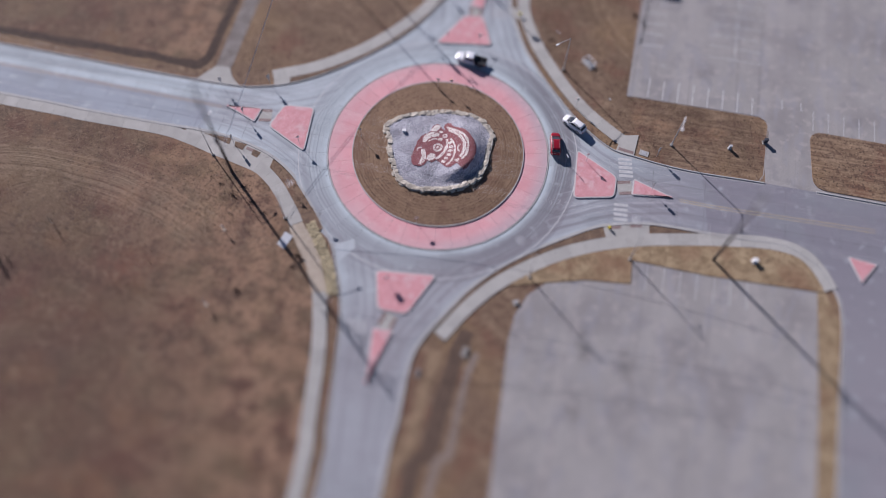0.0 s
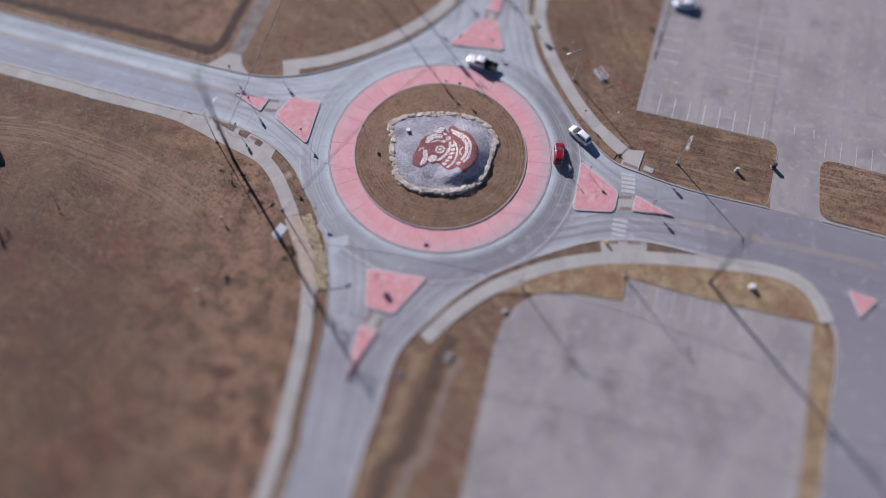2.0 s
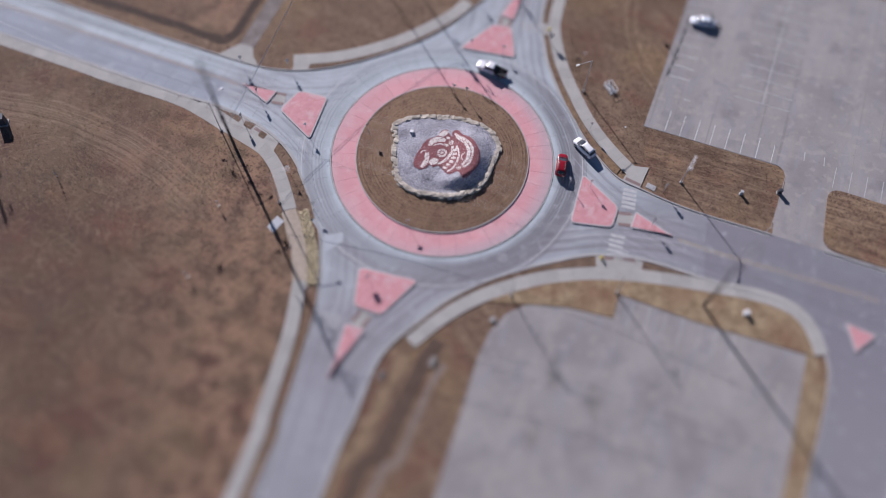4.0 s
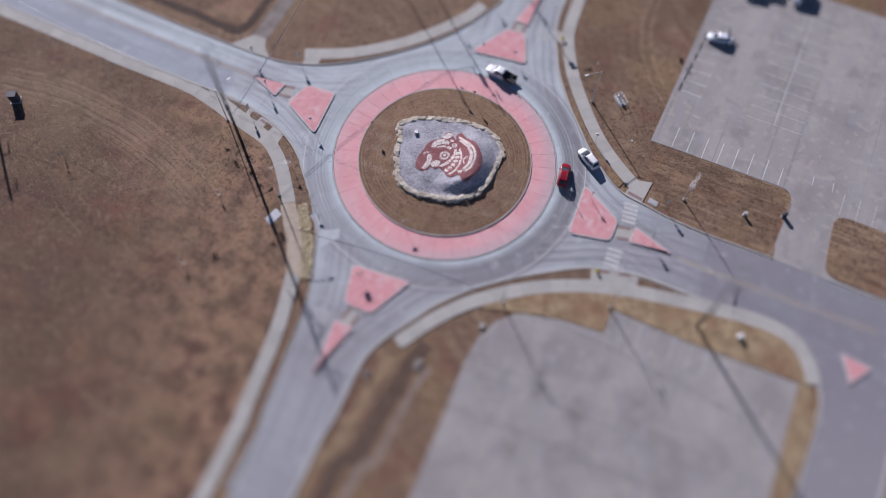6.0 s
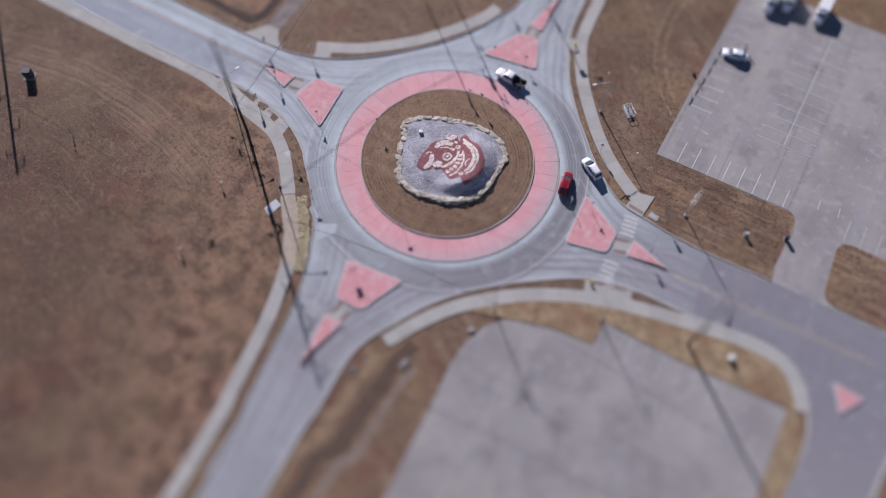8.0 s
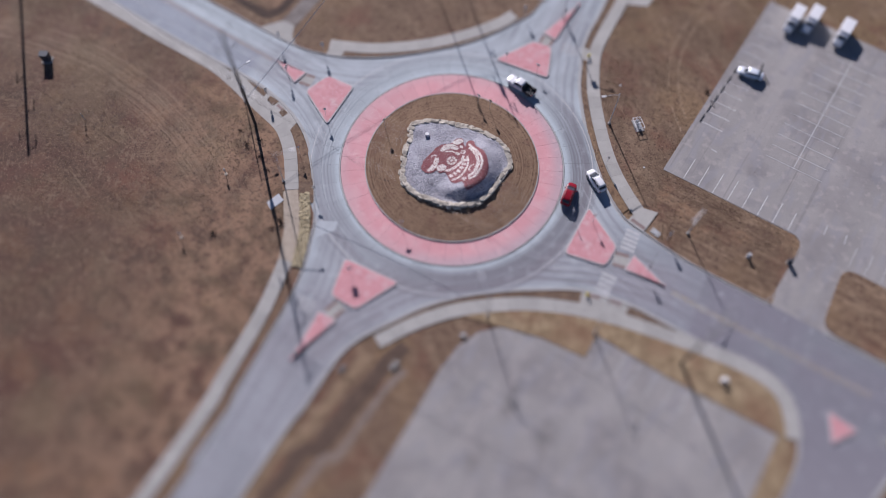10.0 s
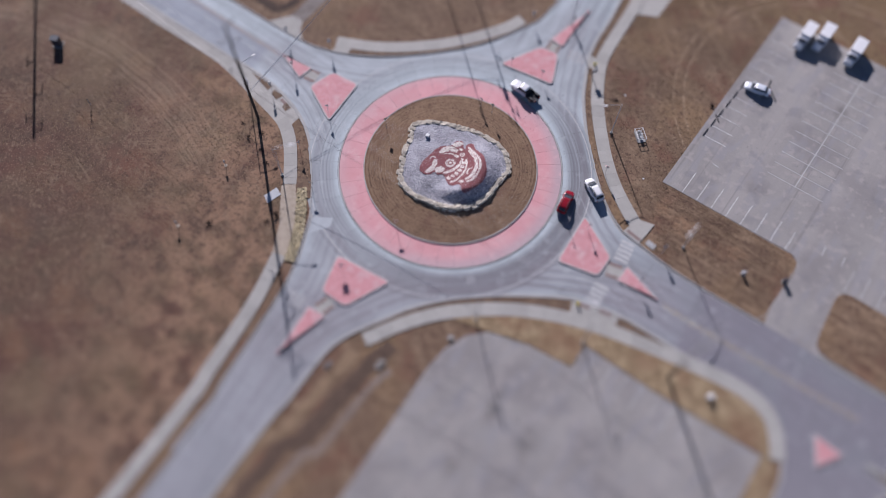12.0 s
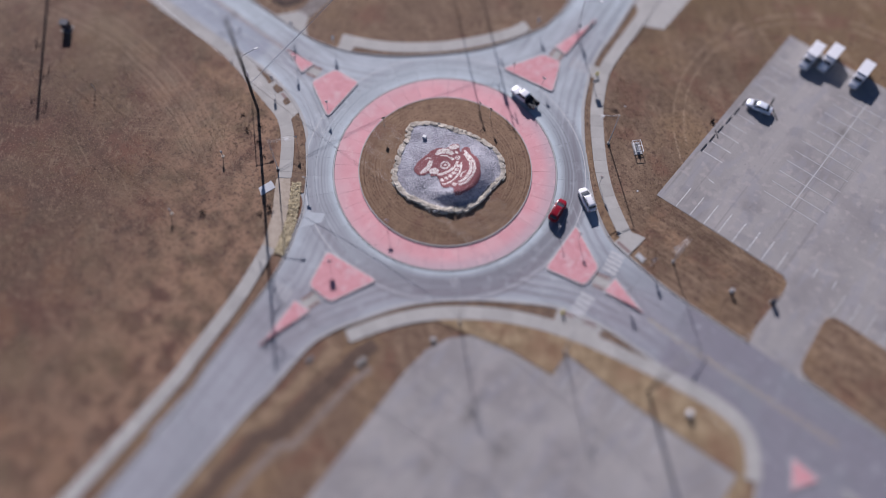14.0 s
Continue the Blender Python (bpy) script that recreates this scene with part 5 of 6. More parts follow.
def road_sign(x, y, kind, turn, label, h=2.4):
    """A post that stands up-sun of x, y."""
    x, y = x - SH.x * 2.4, y - SH.y * 2.4
    p = tagged(thing("road_sign", x, y, mound_z(x, y) - 0.02 if math.hypot(x, y) < 15 else 0.03, turn + 150), label, "road sign", "road signs")
    part("post", rod((0, 0, 0), (0, 0, h), 0.035, 0.035, 6), STEEL, p)
    if kind == "yield":
        bm = bmesh.new()
        bmesh.ops.create_cone(bm, cap_ends=True, segments=3, radius1=0.44, radius2=0.44, depth=0.02, matrix=Matrix.Translation((0, -0.05, h - 0.35)) @ Euler((radians(90), radians(180), 0)).to_matrix().to_4x4() @ Euler((0, 0, radians(90))).to_matrix().to_4x4())
        part("plate", bm, SIGN_RED, p, "red triangular plate")
    elif kind == "diamond":
        part("plate", box(0.55, 0.02, 0.55, Matrix.Translation((0, -0.05, h - 0.4)) @ Euler((0, radians(45), 0)).to_matrix().to_4x4() @ Matrix.Translation((0, 0, -0.275))), SIGN_YELLOW, p, "yellow diamond plate")
    else:
        w, t = {"tall": (0.55, 0.78), "wide": (0.8, 0.35), "square": (0.95, 0.9)}[kind]
        part("plate", box(w, 0.02, t, Matrix.Translation((0, -0.05, h - t))), WHITE_METAL, p, "white rectangular plate")
    if kind == "yield":
        bm = bmesh.new()
        bmesh.ops.create_cone(bm, cap_ends=True, segments=3, radius1=0.44, radius2=0.44, depth=0.012, matrix=Matrix.Translation((0, -0.033, h - 0.35)) @ Euler((radians(90), radians(180), 0)).to_matrix().to_4x4() @ Euler((0, 0, radians(90))).to_matrix().to_4x4())
        part("plate_back", bm, STEEL, p, "bare aluminium back")
    elif kind == "diamond":
        part("plate_back", box(0.53, 0.012, 0.53, Matrix.Translation((0, -0.033, h - 0.4)) @ Euler((0, radians(45), 0)).to_matrix().to_4x4() @ Matrix.Translation((0, 0, -0.265))), STEEL, p, "bare aluminium back")
    else:
        part("plate_back", box(w - 0.03, 0.012, t - 0.03, Matrix.Translation((0, -0.033, h - t + 0.015))), STEEL, p, "bare aluminium back")
    if kind == "tall":
        part("lower_plate", box(0.34, 0.02, 0.3, Matrix.Translation((0, -0.05, h - 1.22))), WHITE_METAL, p, "small white plate")
        part("lower_back", box(0.31, 0.012, 0.27, Matrix.Translation((0, -0.033, h - 1.205))), STEEL, p, "bare aluminium back")
    part("bracket", box(0.12, 0.04, 0.3, Matrix.Translation((0, -0.02, h - 0.5))), STEEL, p)
    return p


for x, y, kind, turn in ((-28.7, 9.6, "tall", 70), (-32.4, 2.2, "tall", 100), (-33.5, -3.7, "tall", 100), (-21.8, -3.4, "yield", 60), (-10.8, -1.7, "diamond", 80), (2.6, 10.0, "wide", 10), (5.1, 9.4, "diamond", 20), (28.2, 6.5, "yield", 20), (25.8, -5.6, "wide", 146), (29.4, -5.3, "yield", 40), (42.1, -3.8, "tall", 60), (40.5, -10.9, "tall", 60), (-4.5, -29.7, "square", 68), (18.9, 25.3, "square", 60), (-16.5, -18.6, "wide", 40), (-13.4, -33.7, "tall", 20), (-0.1, -18.8, "wide", 60), (4.1, 21.1, "yield", 60), (10.3, 20.9, "wide", 20), (-22.5, -12.4, "yield", 70), (-37.5, 8.7, "tall", 70), (3.5, 33.0, "tall", 80), (11.1, 35.5, "tall", 80)):
    road_sign(x, y, kind, turn, "%s metal road sign on a thin steel post" % {"yield": "red triangular", "diamond": "yellow diamond", "tall": "white upright", "wide": "white wide", "square": "large square"}[kind], {"yield": 2.75, "diamond": 3.1, "tall": 2.9, "wide": 2.5, "square": 2.4}[kind])

# ---------------------------------------------------------------- small things on the lawns
rack = tagged(thing("pipe_guard", 28.15, 20.6, 0, 36), "white tubular steel frame round grey pipework on the lawn", "frame")
for sx in (-0.72, 0.72):
    for sy in (-1.2, 1.2):
        part("post", rod((sx, sy, 0), (sx, sy, 0.95), 0.05), WHITE_METAL, rack)
for sx in (-0.72, 0.72):
    part("rail", rod((sx, -1.25, 0.95), (sx, 1.25, 0.95), 0.06), WHITE_METAL, rack)
part("rail", rod((0, -1.25, 0.95), (0, 1.25, 0.95), 0.035), STEEL, rack)
for sy in (-1.2, 0.0, 1.2):
    part("crossbar", rod((-0.72, sy, 0.95), (0.72, sy, 0.95), 0.045), WHITE_METAL, rack)
part("pipework", rod((0, -1.0, 0.5), (0, 1.0, 0.5), 0.18, 0.18, 10), STEEL, rack)
part("plinth", box(1.5, 2.5, 0.1, bevel=0.02), KERB, rack, "pale concrete slab")
for sy in (-0.62, 0.1, 0.7):
    part("valve", box(0.55, 0.42, 0.62, Matrix.Translation((0.05, sy, 0.1)), 0.08), STEEL, rack)
part("handwheel", rod((0, 0.35, 0.8), (0, 0.35, 0.84), 0.2, 0.2, 12), DARK_STEEL, rack)


def pedestal(x, y, mat, w, h, label, turn=0.0, z=0.0):
    p = tagged(thing("utility_pedestal", x, y, z, turn), label, "utility box")
    part("cabinet", box(w, w * 0.8, h, bevel=0.04), mat, p)
    part("cap", box(w * 1.12, w * 0.92, 0.07, Matrix.Translation((0, 0, h)), 0.02), mat, p)
    part("plinth", box(w * 1.3, w * 1.1, 0.12), WALK, p)


pedestal(52.4, 2.3, PALE, 0.48, 0.95, "white utility pedestal standing on the lawn")
pedestal(59.0, 3.8, GREEN_BOX, 0.65, 1.1, "dark utility pedestal by the car park kerb")
pedestal(53.4, -20.1, WHITE_METAL, 0.75, 0.9, "white utility pedestal in the straw verge")
for x, y, turn in ((-35.6, -17.1, 20), (-36.4, -30.7, 65)):
    mark = tagged(thing("cable_marker", x, y, 0.1, turn), "slim cable marker post standing on a pale stony collar", "marker post", "cable markers")
    part("collar", rod((0, 0, -0.05), (0, 0, 0.05), 0.36, 0.3, 12), SOIL, mark, "pale stony soil collar")
    part("post_shaft", rod((0, 0, 0.0), (0, 0, 1.15), 0.05, 0.05, 8), STEEL, mark)
    part("marker_head", box(0.3, 0.24, 0.55, Matrix.Translation((0, 0, 1.1)), 0.04), KERB, mark, "weathered pale head")
pedestal(-78.6, -8.2, GREEN_BOX, 1.45, 1.9, "dark slate equipment cabinet standing in the west field", 20, 0.1)
for x, y in ((22.7, 28.2), (31.6, 12.5)):
    cover = tagged(thing("valve_cover", x, y, 0.0, 30), "small white valve cover set flush in the lawn", "valve cover", "valve covers")
    part("collar", rod((0, 0, -0.05), (0, 0, 0.05), 0.22, 0.2, 10), KERB, cover, "pale concrete collar")
    part("cap", rod((0, 0, 0.05), (0, 0, 0.09), 0.12, 0.1, 10), WHITE_METAL, cover, "white cap")
pedestal(13.5, -28.7, KERB, 0.7, 0.35, "low pale utility pedestal at the corner of the car park", 25)
wall_end = tagged(thing("culvert_headwall", 5.7, -37.4, 0.0, 72), "weathered grey concrete culvert headwall beside the ditch", "culvert")
part("wall", box(1.9, 0.3, 0.3, bevel=0.04), GREY_CONCRETE, wall_end)
part("apron_slab", box(1.6, 0.7, 0.08, Matrix.Translation((0, 0.48, 0)), 0.02), GREY_CONCRETE, wall_end)
part("pipe_mouth", rod((0, 0.1, 0.12), (0, 0.42, 0.12), 0.24, 0.24, 14), DARK_STEEL, wall_end, "dark round pipe mouth")
inlet = tagged(thing("storm_drain", -1.9, -40.9, 0.0, 82), "weathered concrete storm drain inlet beside the kerb", "storm drain")
part("box_top", box(1.3, 0.8, 0.14, bevel=0.03), GREY_CONCRETE, inlet)
part("grate", box(0.8, 0.5, 0.02, Matrix.Translation((0, 0, 0.14))), DARK_STEEL, inlet, "dark iron grate")
vault = tagged(thing("utility_vault", 36.9, 0.75, 0.0, -20), "pale concrete utility vault lid set in the grass by the ramp", "vault lid")
part("collar", box(1.7, 1.1, 0.1, bevel=0.02), KERB, vault)
part("lid", box(0.8, 0.6, 0.03, Matrix.Translation((0, 0, 0.1))), STEEL, vault, "grey steel lid")
stake = tagged(thing("marker_post", -64.6, -16.9, 0.1, 25), "thin weathered steel marker post with small crossbars in the field", "post")
part("post_shaft", rod((0, 0, -0.1), (0, 0, 1.85), 0.05, 0.04, 6), STEEL, stake)
for z in (0.7, 1.15, 1.7):
    part("crossbar", box(0.36, 0.09, 0.12, Matrix.Translation((0, 0, z)), 0.02), DARK_STEEL, stake)
hydrant_xy = ((15.2, 32.2), (29.6, -14.7))
for x, y in hydrant_xy:
    p = tagged(thing("fire_hydrant", x, y, 0.1), "short yellow fire hydrant beside the crossing", "hydrant")
    part("barrel", rod((0, 0, 0), (0, 0, 0.65), 0.2, 0.17, 10), SIGN_YELLOW, p)
    part("bonnet", rod((0, 0, 0.65), (0, 0, 0.85), 0.22, 0.08, 10), SIGN_YELLOW, p)
    part("outlet", rod((-0.32, 0, 0.45), (0.32, 0, 0.45), 0.08, 0.07, 8), SIGN_YELLOW, p)
for k in range(6):
    a = O + V * (13.85 + 2.73 * k) + U * (0.5 + 0.09 * k)
    p = tagged(thing("wheel_stop", a.x, a.y, 0.022, 78), "dark wheel stop at the head of a bay", "wheel stop", "wheel stops")
    part("stop_block", box(1.9, 0.2, 0.15, bevel=0.04), DARK_STEEL, p)
for x, y, turn in ((39.7, 30.7, -55), (46.35, 42.8, 85), (46.9, 41.3, -53), (48.0, 39.8, -53)):
    p = tagged(thing("wheel_stop", x, y, 0.022, turn), "dark wheel stop knocked askew on the asphalt", "wheel stop", "wheel stops")
    part("stop_block", box(1.7, 0.2, 0.15, bevel=0.04), DARK_STEEL, p)


def shrub(x, y, wide, high, count, seed):
    """A low leafless bush: forked twigs that spread from the ground."""
    gen = random.Random(seed)
    p = tagged(thing("dead_shrub", x, y, 0.1 if x < 0 else 0.0), "low leafless dark brown shrub in the dry grass", "shrub", "dead shrubs")
    bm = bmesh.new()
    for k in range(count):
        a, reach = gen.uniform(0, 2 * math.pi), wide * gen.uniform(0.25, 1.0)
        foot = Vector((gen.uniform(-0.2, 0.2), gen.uniform(-0.2, 0.2), -0.05))
        knee = foot + Vector((math.cos(a) * reach * 0.55, math.sin(a) * reach * 0.55, high * gen.uniform(0.45, 0.8)))
        rod(foot, knee, 0.035, 0.02, 5, bm)
        for j in range(4):
            b = a + gen.uniform(-0.9, 0.9)
            tip = knee + Vector((math.cos(b), math.sin(b), gen.uniform(-0.1, 0.7))) * reach * gen.uniform(0.3, 0.6)
            tip.z = max(tip.z, 0.06)
            rod(knee, tip, 0.018, 0.006, 4, bm)
    part("twigs", bm, TWIG, p)


TWIG = material("dead_twigs", (0.035, 0.022, 0.018), (0.075, 0.048, 0.036), 0.4, 0.05, 0.95, 0.2)
for x, y, wide, high, count in ((-22.3, -21.9, 1.15, 0.8, 34), (-23.4, -23.6, 0.7, 0.4, 16), (-33.4, -8.6, 0.6, 0.35, 14), (-35.2, -10.4, 0.75, 0.4, 18), (-31.8, -11.6, 0.5, 0.3, 12), (-37.6, -8.2, 0.6, 0.3, 14), (-29.4, -13.6, 0.5, 0.3, 12), (38.1, 32.9, 0.45, 0.5, 36), (-31.9, -28.1, 0.9, 0.5, 22)):
    shrub(x, y, wide, high, count, int(100 * wide + x))

# ---------------------------------------------------------------- vehicles
def loft(sections, bm=None):
    """A skin over closed cross-sections (x, [(y, z), ...])."""
    bm = bm or bmesh.new()
    rings = [[bm.verts.new((x, y, z)) for y, z in ring] for x, ring in sections]
    n = len(rings[0])
    for a, b in zip(rings, rings[1:]):
        for k in range(n):
            bm.faces.new((a[k], a[(k + 1) % n], b[(k + 1) % n], b[k])).smooth = True
    bm.faces.new(rings[0][::-1])
    bm.faces.new(rings[-1])
    bmesh.ops.recalc_face_normals(bm, faces=bm.faces[:])
    return bm


def hull(w, z0, z1, r=0.2):
    """Rounded cross-section of a car body, narrower towards its top."""
    r = min(r, (z1 - z0) * 0.48, w * 0.48)
    out = []
    for cy, cz, first in ((-w + r, z0 + r, 180), (w - r, z0 + r, 270), (w - r, z1 - r, 0), (-w + r, z1 - r, 90)):
        for k in range(5):
            a = radians(first + 22.5 * k)
            y, z = cy + r * math.cos(a), cz + r * math.sin(a)
            out.append((y * (1 - 0.06 * (z - z0) / (z1 - z0)), z))
    return out


def wheel(parent, x, y, r=0.34):
    t = part("wheel", rod((x, y - 0.11, r), (x, y + 0.11, r), r, r, 18), RUBBER, parent, "black tyre")
    s = 1 if y > 0 else -1
    part("rim", rod((x, y + s * 0.10, r), (x, y + s * 0.125, r), r * 0.62, r * 0.58, 12), STEEL, t)


def car(name, x, y, heading, paint, kind, label, z=0.03):
    c = tagged(thing(name, x, y, z, heading), label, "car" if kind != "pickup" else "pickup truck")
    wl = 0.92
    if kind == "sedan":
        body = [(-2.4, hull(0.74, 0.45, 0.82)), (-2.25, hull(0.86, 0.3, 0.95)), (-1.4, hull(wl, 0.24, 1.0)), (0.9, hull(wl, 0.22, 0.98)), (1.9, hull(0.88, 0.24, 0.86)), (2.3, hull(0.78, 0.34, 0.74)), (2.42, hull(0.62, 0.42, 0.64))]
        cab = [(-1.75, hull(0.70, 0.9, 1.02, 0.05)), (-1.25, hull(0.66, 0.9, 1.38, 0.1)), (-0.2, hull(0.66, 0.9, 1.46, 0.1)), (0.45, hull(0.64, 0.9, 1.40, 0.1)), (1.25, hull(0.70, 0.9, 1.0, 0.05))]
        roof = (-1.22, 0.5, 0.64, 1.46)
        axle, rad = (1.45, -1.4), 0.33
    elif kind == "suv":
        body = [(x, hull(w, z0, z1)) for x, w, z0, z1 in ((-2.36, 0.6, 0.55, 0.93), (-2.25, 0.8, 0.4, 1.04), (-2.0, 0.9, 0.32, 1.1), (-1.2, 0.94, 0.28, 1.1), (0.6, 0.94, 0.28, 1.06), (1.4, 0.92, 0.28, 1.0), (1.85, 0.87, 0.3, 0.93), (2.15, 0.76, 0.36, 0.84), (2.33, 0.55, 0.44, 0.73))]
        cab = [(x, hull(w, 0.95, z1, r)) for x, w, z1, r in ((-2.12, 0.66, 1.1, 0.05), (-1.85, 0.69, 1.45, 0.12), (-1.4, 0.71, 1.6, 0.16), (-0.4, 0.72, 1.66, 0.16), (0.3, 0.71, 1.58, 0.14), (0.75, 0.71, 1.36, 0.1), (1.32, 0.76, 1.04, 0.05))]
        roof = (-1.72, 0.22, 0.67, 1.66)
        axle, rad = (1.4, -1.4), 0.37
    else:
        body = [(-0.9, hull(0.96, 0.4, 1.12)), (0.9, hull(0.98, 0.38, 1.12)), (2.2, hull(0.95, 0.38, 1.08)), (2.75, hull(0.88, 0.45, 0.98)), (2.88, hull(0.74, 0.5, 0.85))]
        cab = [(-0.85, hull(0.78, 1.05, 1.6, 0.06)), (-0.55, hull(0.76, 1.05, 1.86, 0.1)), (0.4, hull(0.75, 1.05, 1.9, 0.1)), (0.75, hull(0.73, 1.05, 1.84, 0.1)), (1.4, hull(0.78, 1.05, 1.14, 0.05))]
        roof = (-0.6, 0.78, 0.72, 1.9)
        axle, rad = (1.9, -2.0), 0.39
    b = part("body", loft(body), paint, c)
    part("glasshouse", loft(cab), GLASS, c, "dark tinted windows")
    x0, x1, w, zr = roof
    part("roof", loft([(x0 - 0.12, hull(w * 0.94, zr - 0.09, zr - 0.02, 0.03)), (x0 + 0.2, hull(w + 0.03, zr - 0.08, zr + 0.03, 0.05)), (x1 - 0.2, hull(w + 0.02, zr - 0.08, zr + 0.03, 0.05)), (x1 + 0.08, hull(w * 0.92, zr - 0.1, zr - 0.02, 0.03))]), paint, c)
    top = max(z for _, z in body[2][1]) - 0.1
    for s in (-1, 1):
        for xa, za in ((x0, 0.05), ((x0 + x1) / 2 - 0.1, 0.0)):
            part("pillar", rod((xa - 0.1, s * (w + 0.08), top + 0.05), (xa, s * (w - 0.01), zr - 0.05), 0.05, 0.05, 6), paint, c)
        part("pillar", rod((x1 + 0.75, s * (w + 0.08), top), (x1, s * (w - 0.02), zr - 0.05), 0.05, 0.05, 6), paint, c)
        for xa in axle:
            wheel(c, xa, s * 0.82, rad)
        part("mirror", box(0.14, 0.2, 0.14, Matrix.Translation((x1 + 0.55, s * 1.02, top)), 0.03), paint, c)
        front = body[-2][0]
        part("headlight", box(0.25, 0.34, 0.14, Matrix.Translation((front - 0.05, s * 0.58, max(z for _, z in body[-2][1]) - 0.26)), 0.04), LAMP_CLEAR, c)
        back = -2.32 if kind != "pickup" else -2.95
        part("tail_light", box(0.12, 0.3, 0.18, Matrix.Translation((back, s * 0.62, 0.72)), 0.03), LAMP_RED, c)
    if kind == "suv":
        for s in (-1, 1):
            part("roof_rail", rod((x0 + 0.1, s * w * 0.86, zr + 0.07), (x1 - 0.2, s * w * 0.86, zr + 0.07), 0.03, 0.03, 6), CAR_DARK, c, "black roof rail")
    part("wiper_cowl", box(0.12, 1.3, 0.05, Matrix.Translation((cab[-1][0] + 0.03, 0, top + 0.07)), 0.02), CAR_DARK, c)
    part("bumper", box(0.18, 1.5, 0.22, Matrix.Translation((body[-1][0] - 0.1, 0, 0.38)), 0.05), CAR_DARK, c)
    if kind == "pickup":
        part("bed_floor", box(2.1, 1.9, 0.1, Matrix.Translation((-1.95, 0, 0.75))), CAR_DARK, c, "dark flat bed")
        part("headboard", box(0.08, 1.8, 0.75, Matrix.Translation((-0.98, 0, 0.8))), CAR_DARK, c)
        for s in (-1, 1):
            part("side_rail", box(2.0, 0.07, 0.35, Matrix.Translation((-1.95, s * 0.92, 0.85))), CAR_DARK, c)
            part("tool_box", box(0.9, 0.3, 0.4, Matrix.Translation((-2.2, s * 0.7, 0.85)), 0.03), CAR_DARK, c)
        part("hoist", rod((-2.5, 0.2, 0.85), (-2.7, 0.55, 1.9), 0.07), CAR_DARK, c)
        part("rear_bumper", box(0.14, 1.8, 0.2, Matrix.Translation((-3.0, 0, 0.5)), 0.03), STEEL, c)
    return c


car("pickup_truck", 5.6, 20.3, 162, CAR_WHITE, "pickup", "white pickup with a dark open service bed on the roundabout")
car("car", 24.6, 6.2, 138, CAR_WHITE, "suv", "white estate car with roof rails entering the roundabout")
car("car", 21.0, 1.8, 89, CAR_RED, "suv", "red estate car with roof rails circling the pink apron")
car("car", 44.6, 39.9, 180, CAR_SILVER, "sedan", "silver-white saloon parked across worn bays", 0.022)


def box_truck(x, y, heading):
    c = tagged(thing("box_van", x, y, 0.022, heading), "white delivery van with a tall box body parked by the lawn", "van", "parked delivery vans")
    part("cargo_box", box(4.0, 2.1, 1.75, Matrix.Translation((-0.7, 0, 0.7)), 0.06), CAR_WHITE, c)
    part("cab", loft([(1.3, hull(0.98, 0.5, 2.2)), (1.9, hull(0.96, 0.5, 2.1)), (2.45, hull(0.94, 0.5, 1.4)), (3.3, hull(0.9, 0.5, 1.22)), (3.6, hull(0.8, 0.55, 1.0))]), CAR_WHITE, c)
    part("windscreen", loft([(2.05, hull(0.74, 1.8, 1.96, 0.05)), (2.4, hull(0.8, 1.36, 1.5, 0.05))]), GLASS, c, "dark windscreen")
    part("chassis", box(5.4, 1.7, 0.25, Matrix.Translation((0, 0, 0.4))), CAR_DARK, c)
    for s in (-1, 1):
        for xa in (2.2, -1.5):
            wheel(c, xa, s * 0.9, 0.4)
        part("mirror", box(0.12, 0.25, 0.3, Matrix.Translation((2.2, s * 1.15, 1.4)), 0.03), CAR_DARK, c)
        part("headlight", box(0.2, 0.3, 0.2, Matrix.Translation((3.45, s * 0.6, 0.85)), 0.03), LAMP_CLEAR, c)


for x, y in ((49.6, 56.0), (52.9, 57.3), (59.2, 56.3)):
    box_truck(x, y, 258)


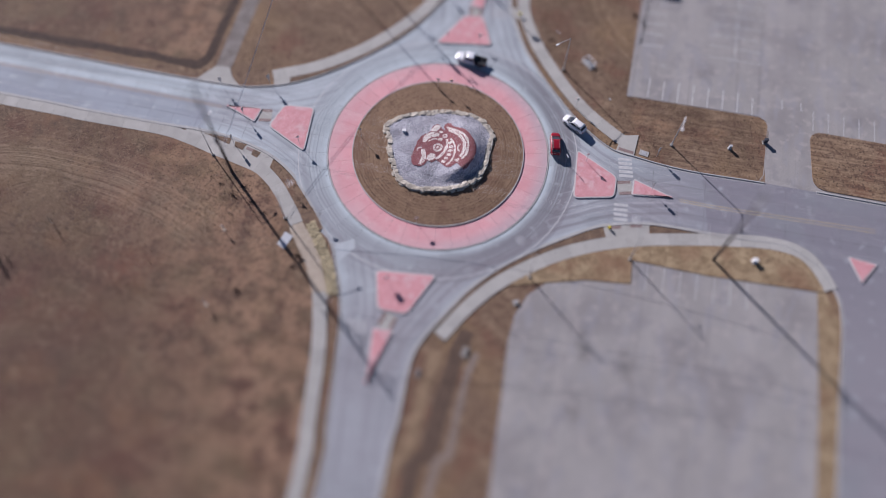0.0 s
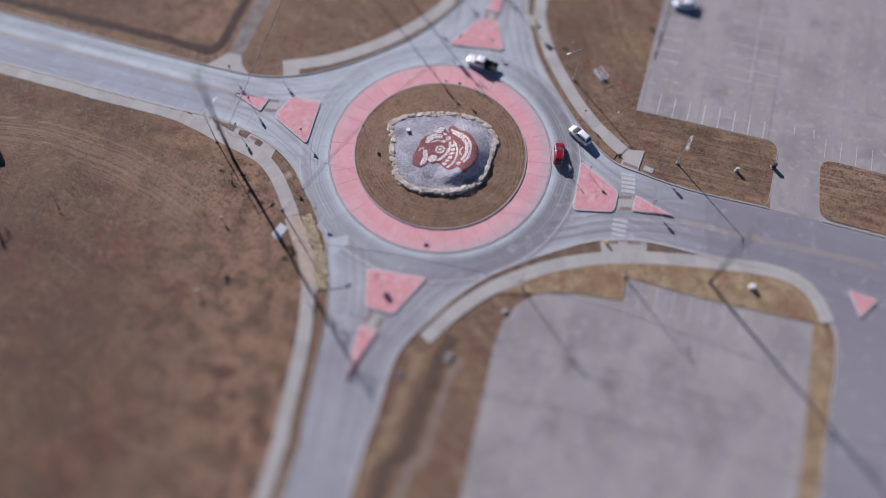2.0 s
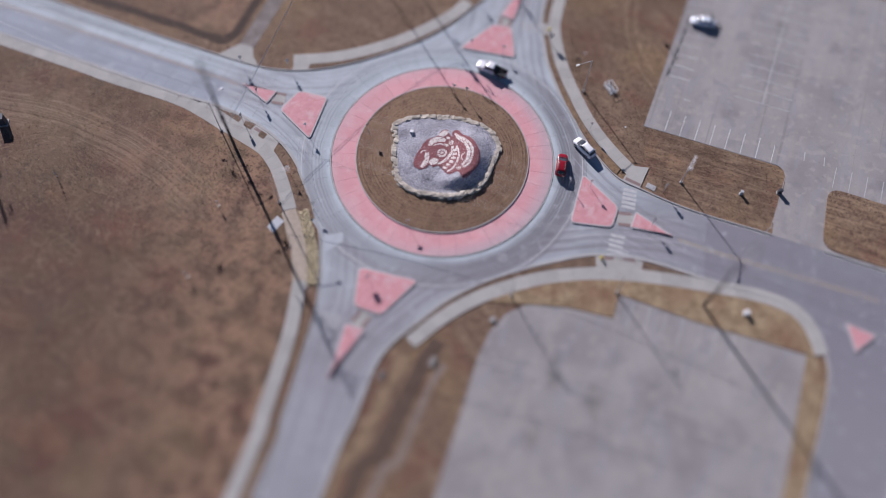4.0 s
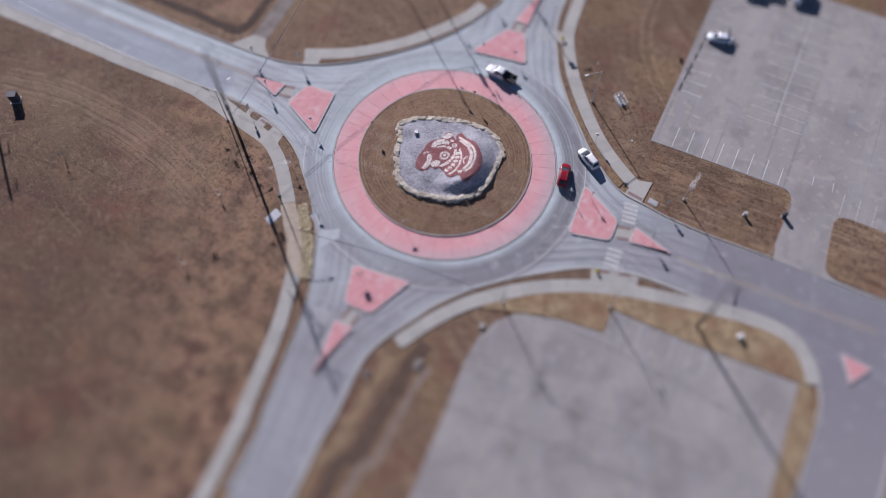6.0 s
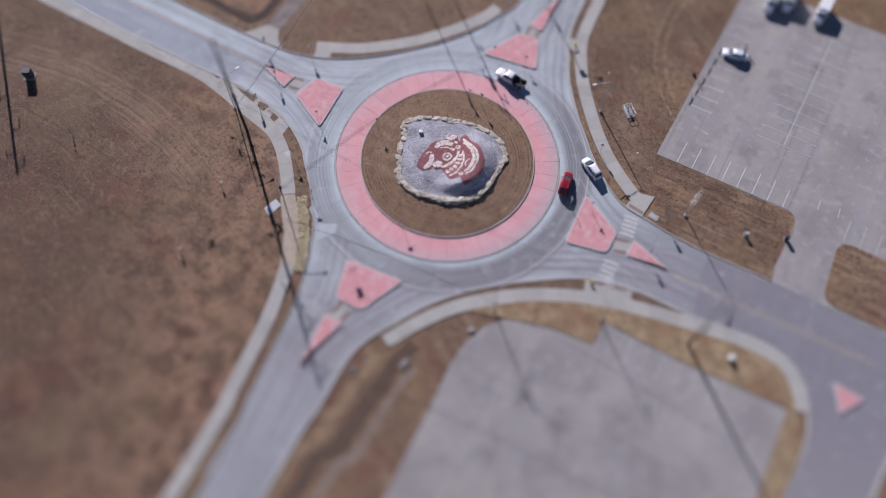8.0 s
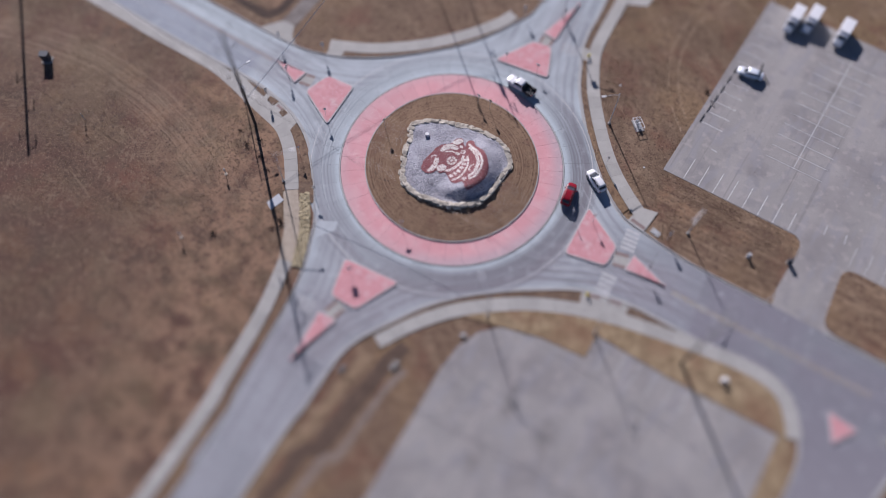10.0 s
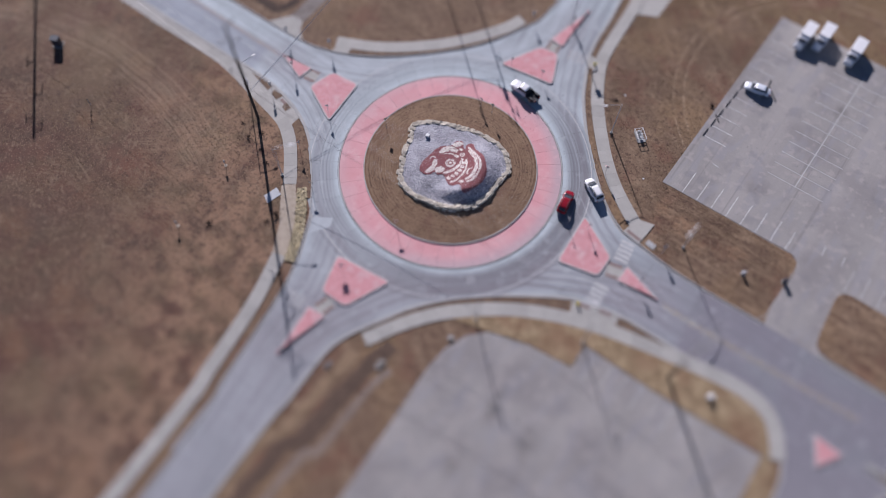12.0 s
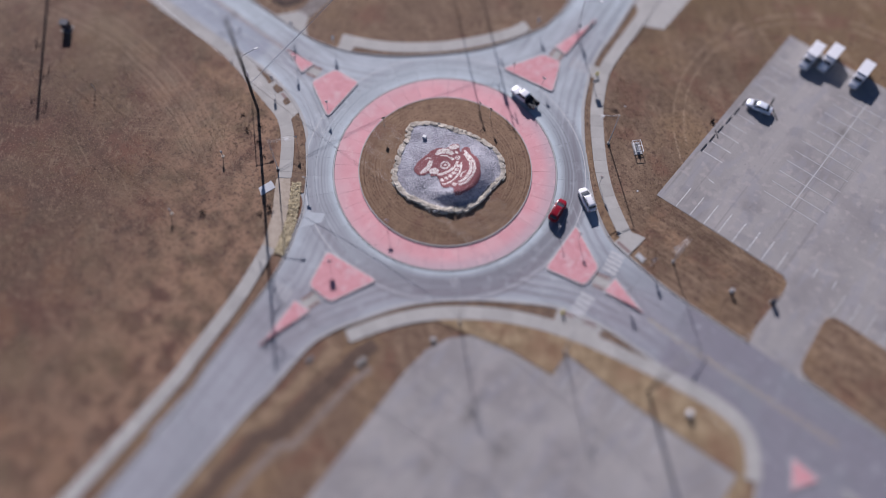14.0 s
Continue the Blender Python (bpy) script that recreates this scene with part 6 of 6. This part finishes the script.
# ---------------------------------------------------------------- tufts of dead grass
def tufts(name, area, count, low, high, label, spread=1.0, z=-0.02):
    """Dead grass clumps scattered in patches over an area: three crossed blades each."""
    gen = random.Random(len(name) + count)
    xs, ys = [q[0] for q in area], [q[1] for q in area]
    verts, faces = [], []
    while len(faces) < 3 * count:
        x, y = gen.uniform(min(xs), max(xs)), gen.uniform(min(ys), max(ys))
        if noise.noise((x * 0.12, y * 0.12, 5)) + 0.6 * noise.noise((x * 0.5, y * 0.5, 9)) < gen.uniform(-0.55, 0.45) or not inside(area, x, y):
            continue
        h, w = gen.uniform(low, high), gen.uniform(0.04, 0.12) * spread
        for k in range(3):
            a = gen.uniform(0, math.pi)
            dx, dy = math.cos(a) * w, math.sin(a) * w
            i = len(verts)
            verts += [(x - dx, y - dy, z), (x + dx, y + dy, z), (x + gen.uniform(-0.16, 0.16), y + gen.uniform(-0.16, 0.16), z + 0.02 + h)]
            faces.append((i, i + 1, i + 2))
    me = bpy.data.meshes.new(name)
    me.from_pydata(verts, [], faces)
    me.materials.append(TUFT)
    tagged(new(name, me), label, "grass", kind="stuff")


LAWN = [(19.5, 30), (20.5, 24), (23.4, 18.4), (29.2, 9.6), (36.8, 3.6), (36.5, 0.4), (41, -1.2), (56.5, -4.0), (59.4, 6.5), (58.6, 9.0), (35.0, 13.2), (45.0, 59.5), (30, 66), (18.6, 60), (17.8, 40)]
tufts("lawn_tufts", LAWN, 26000, 0.02, 0.05, "short tufts of dead grass on the lawn")
FIELD_AREA = [(-92, 8.0), (-65.6, 4.0), (-50.7, 1.5), (-40.5, -2.4), (-32.5, -6.0), (-28.4, -10.3), (-25.3, -16.5), (-21.6, -23.1), (-19.8, -30), (-19.2, -42), (-20.5, -62), (-80, -62)]
tufts("field_tufts", FIELD_AREA, 40000, 0.015, 0.045, "rough tufts of dead grass in the west field", z=0.08)
tufts("north_tufts", [(-38, 15.5), (-31.8, 17.4), (-22, 20.8), (-10.5, 28.6), (-3.2, 37.5), (-2, 60), (-30, 60)], 8000, 0.02, 0.05, "short tufts of dead grass in the north field")
tufts("scrub_tufts", [(-43, -4.5), (-36, -6.2), (-32.6, -7.6), (-29.6, -11.4), (-27.4, -15.6), (-31, -20), (-40, -17), (-46, -9)], 260, 0.03, 0.09, "scattered darker tufts of dead weeds beside the footpath", 0.9, 0.08)
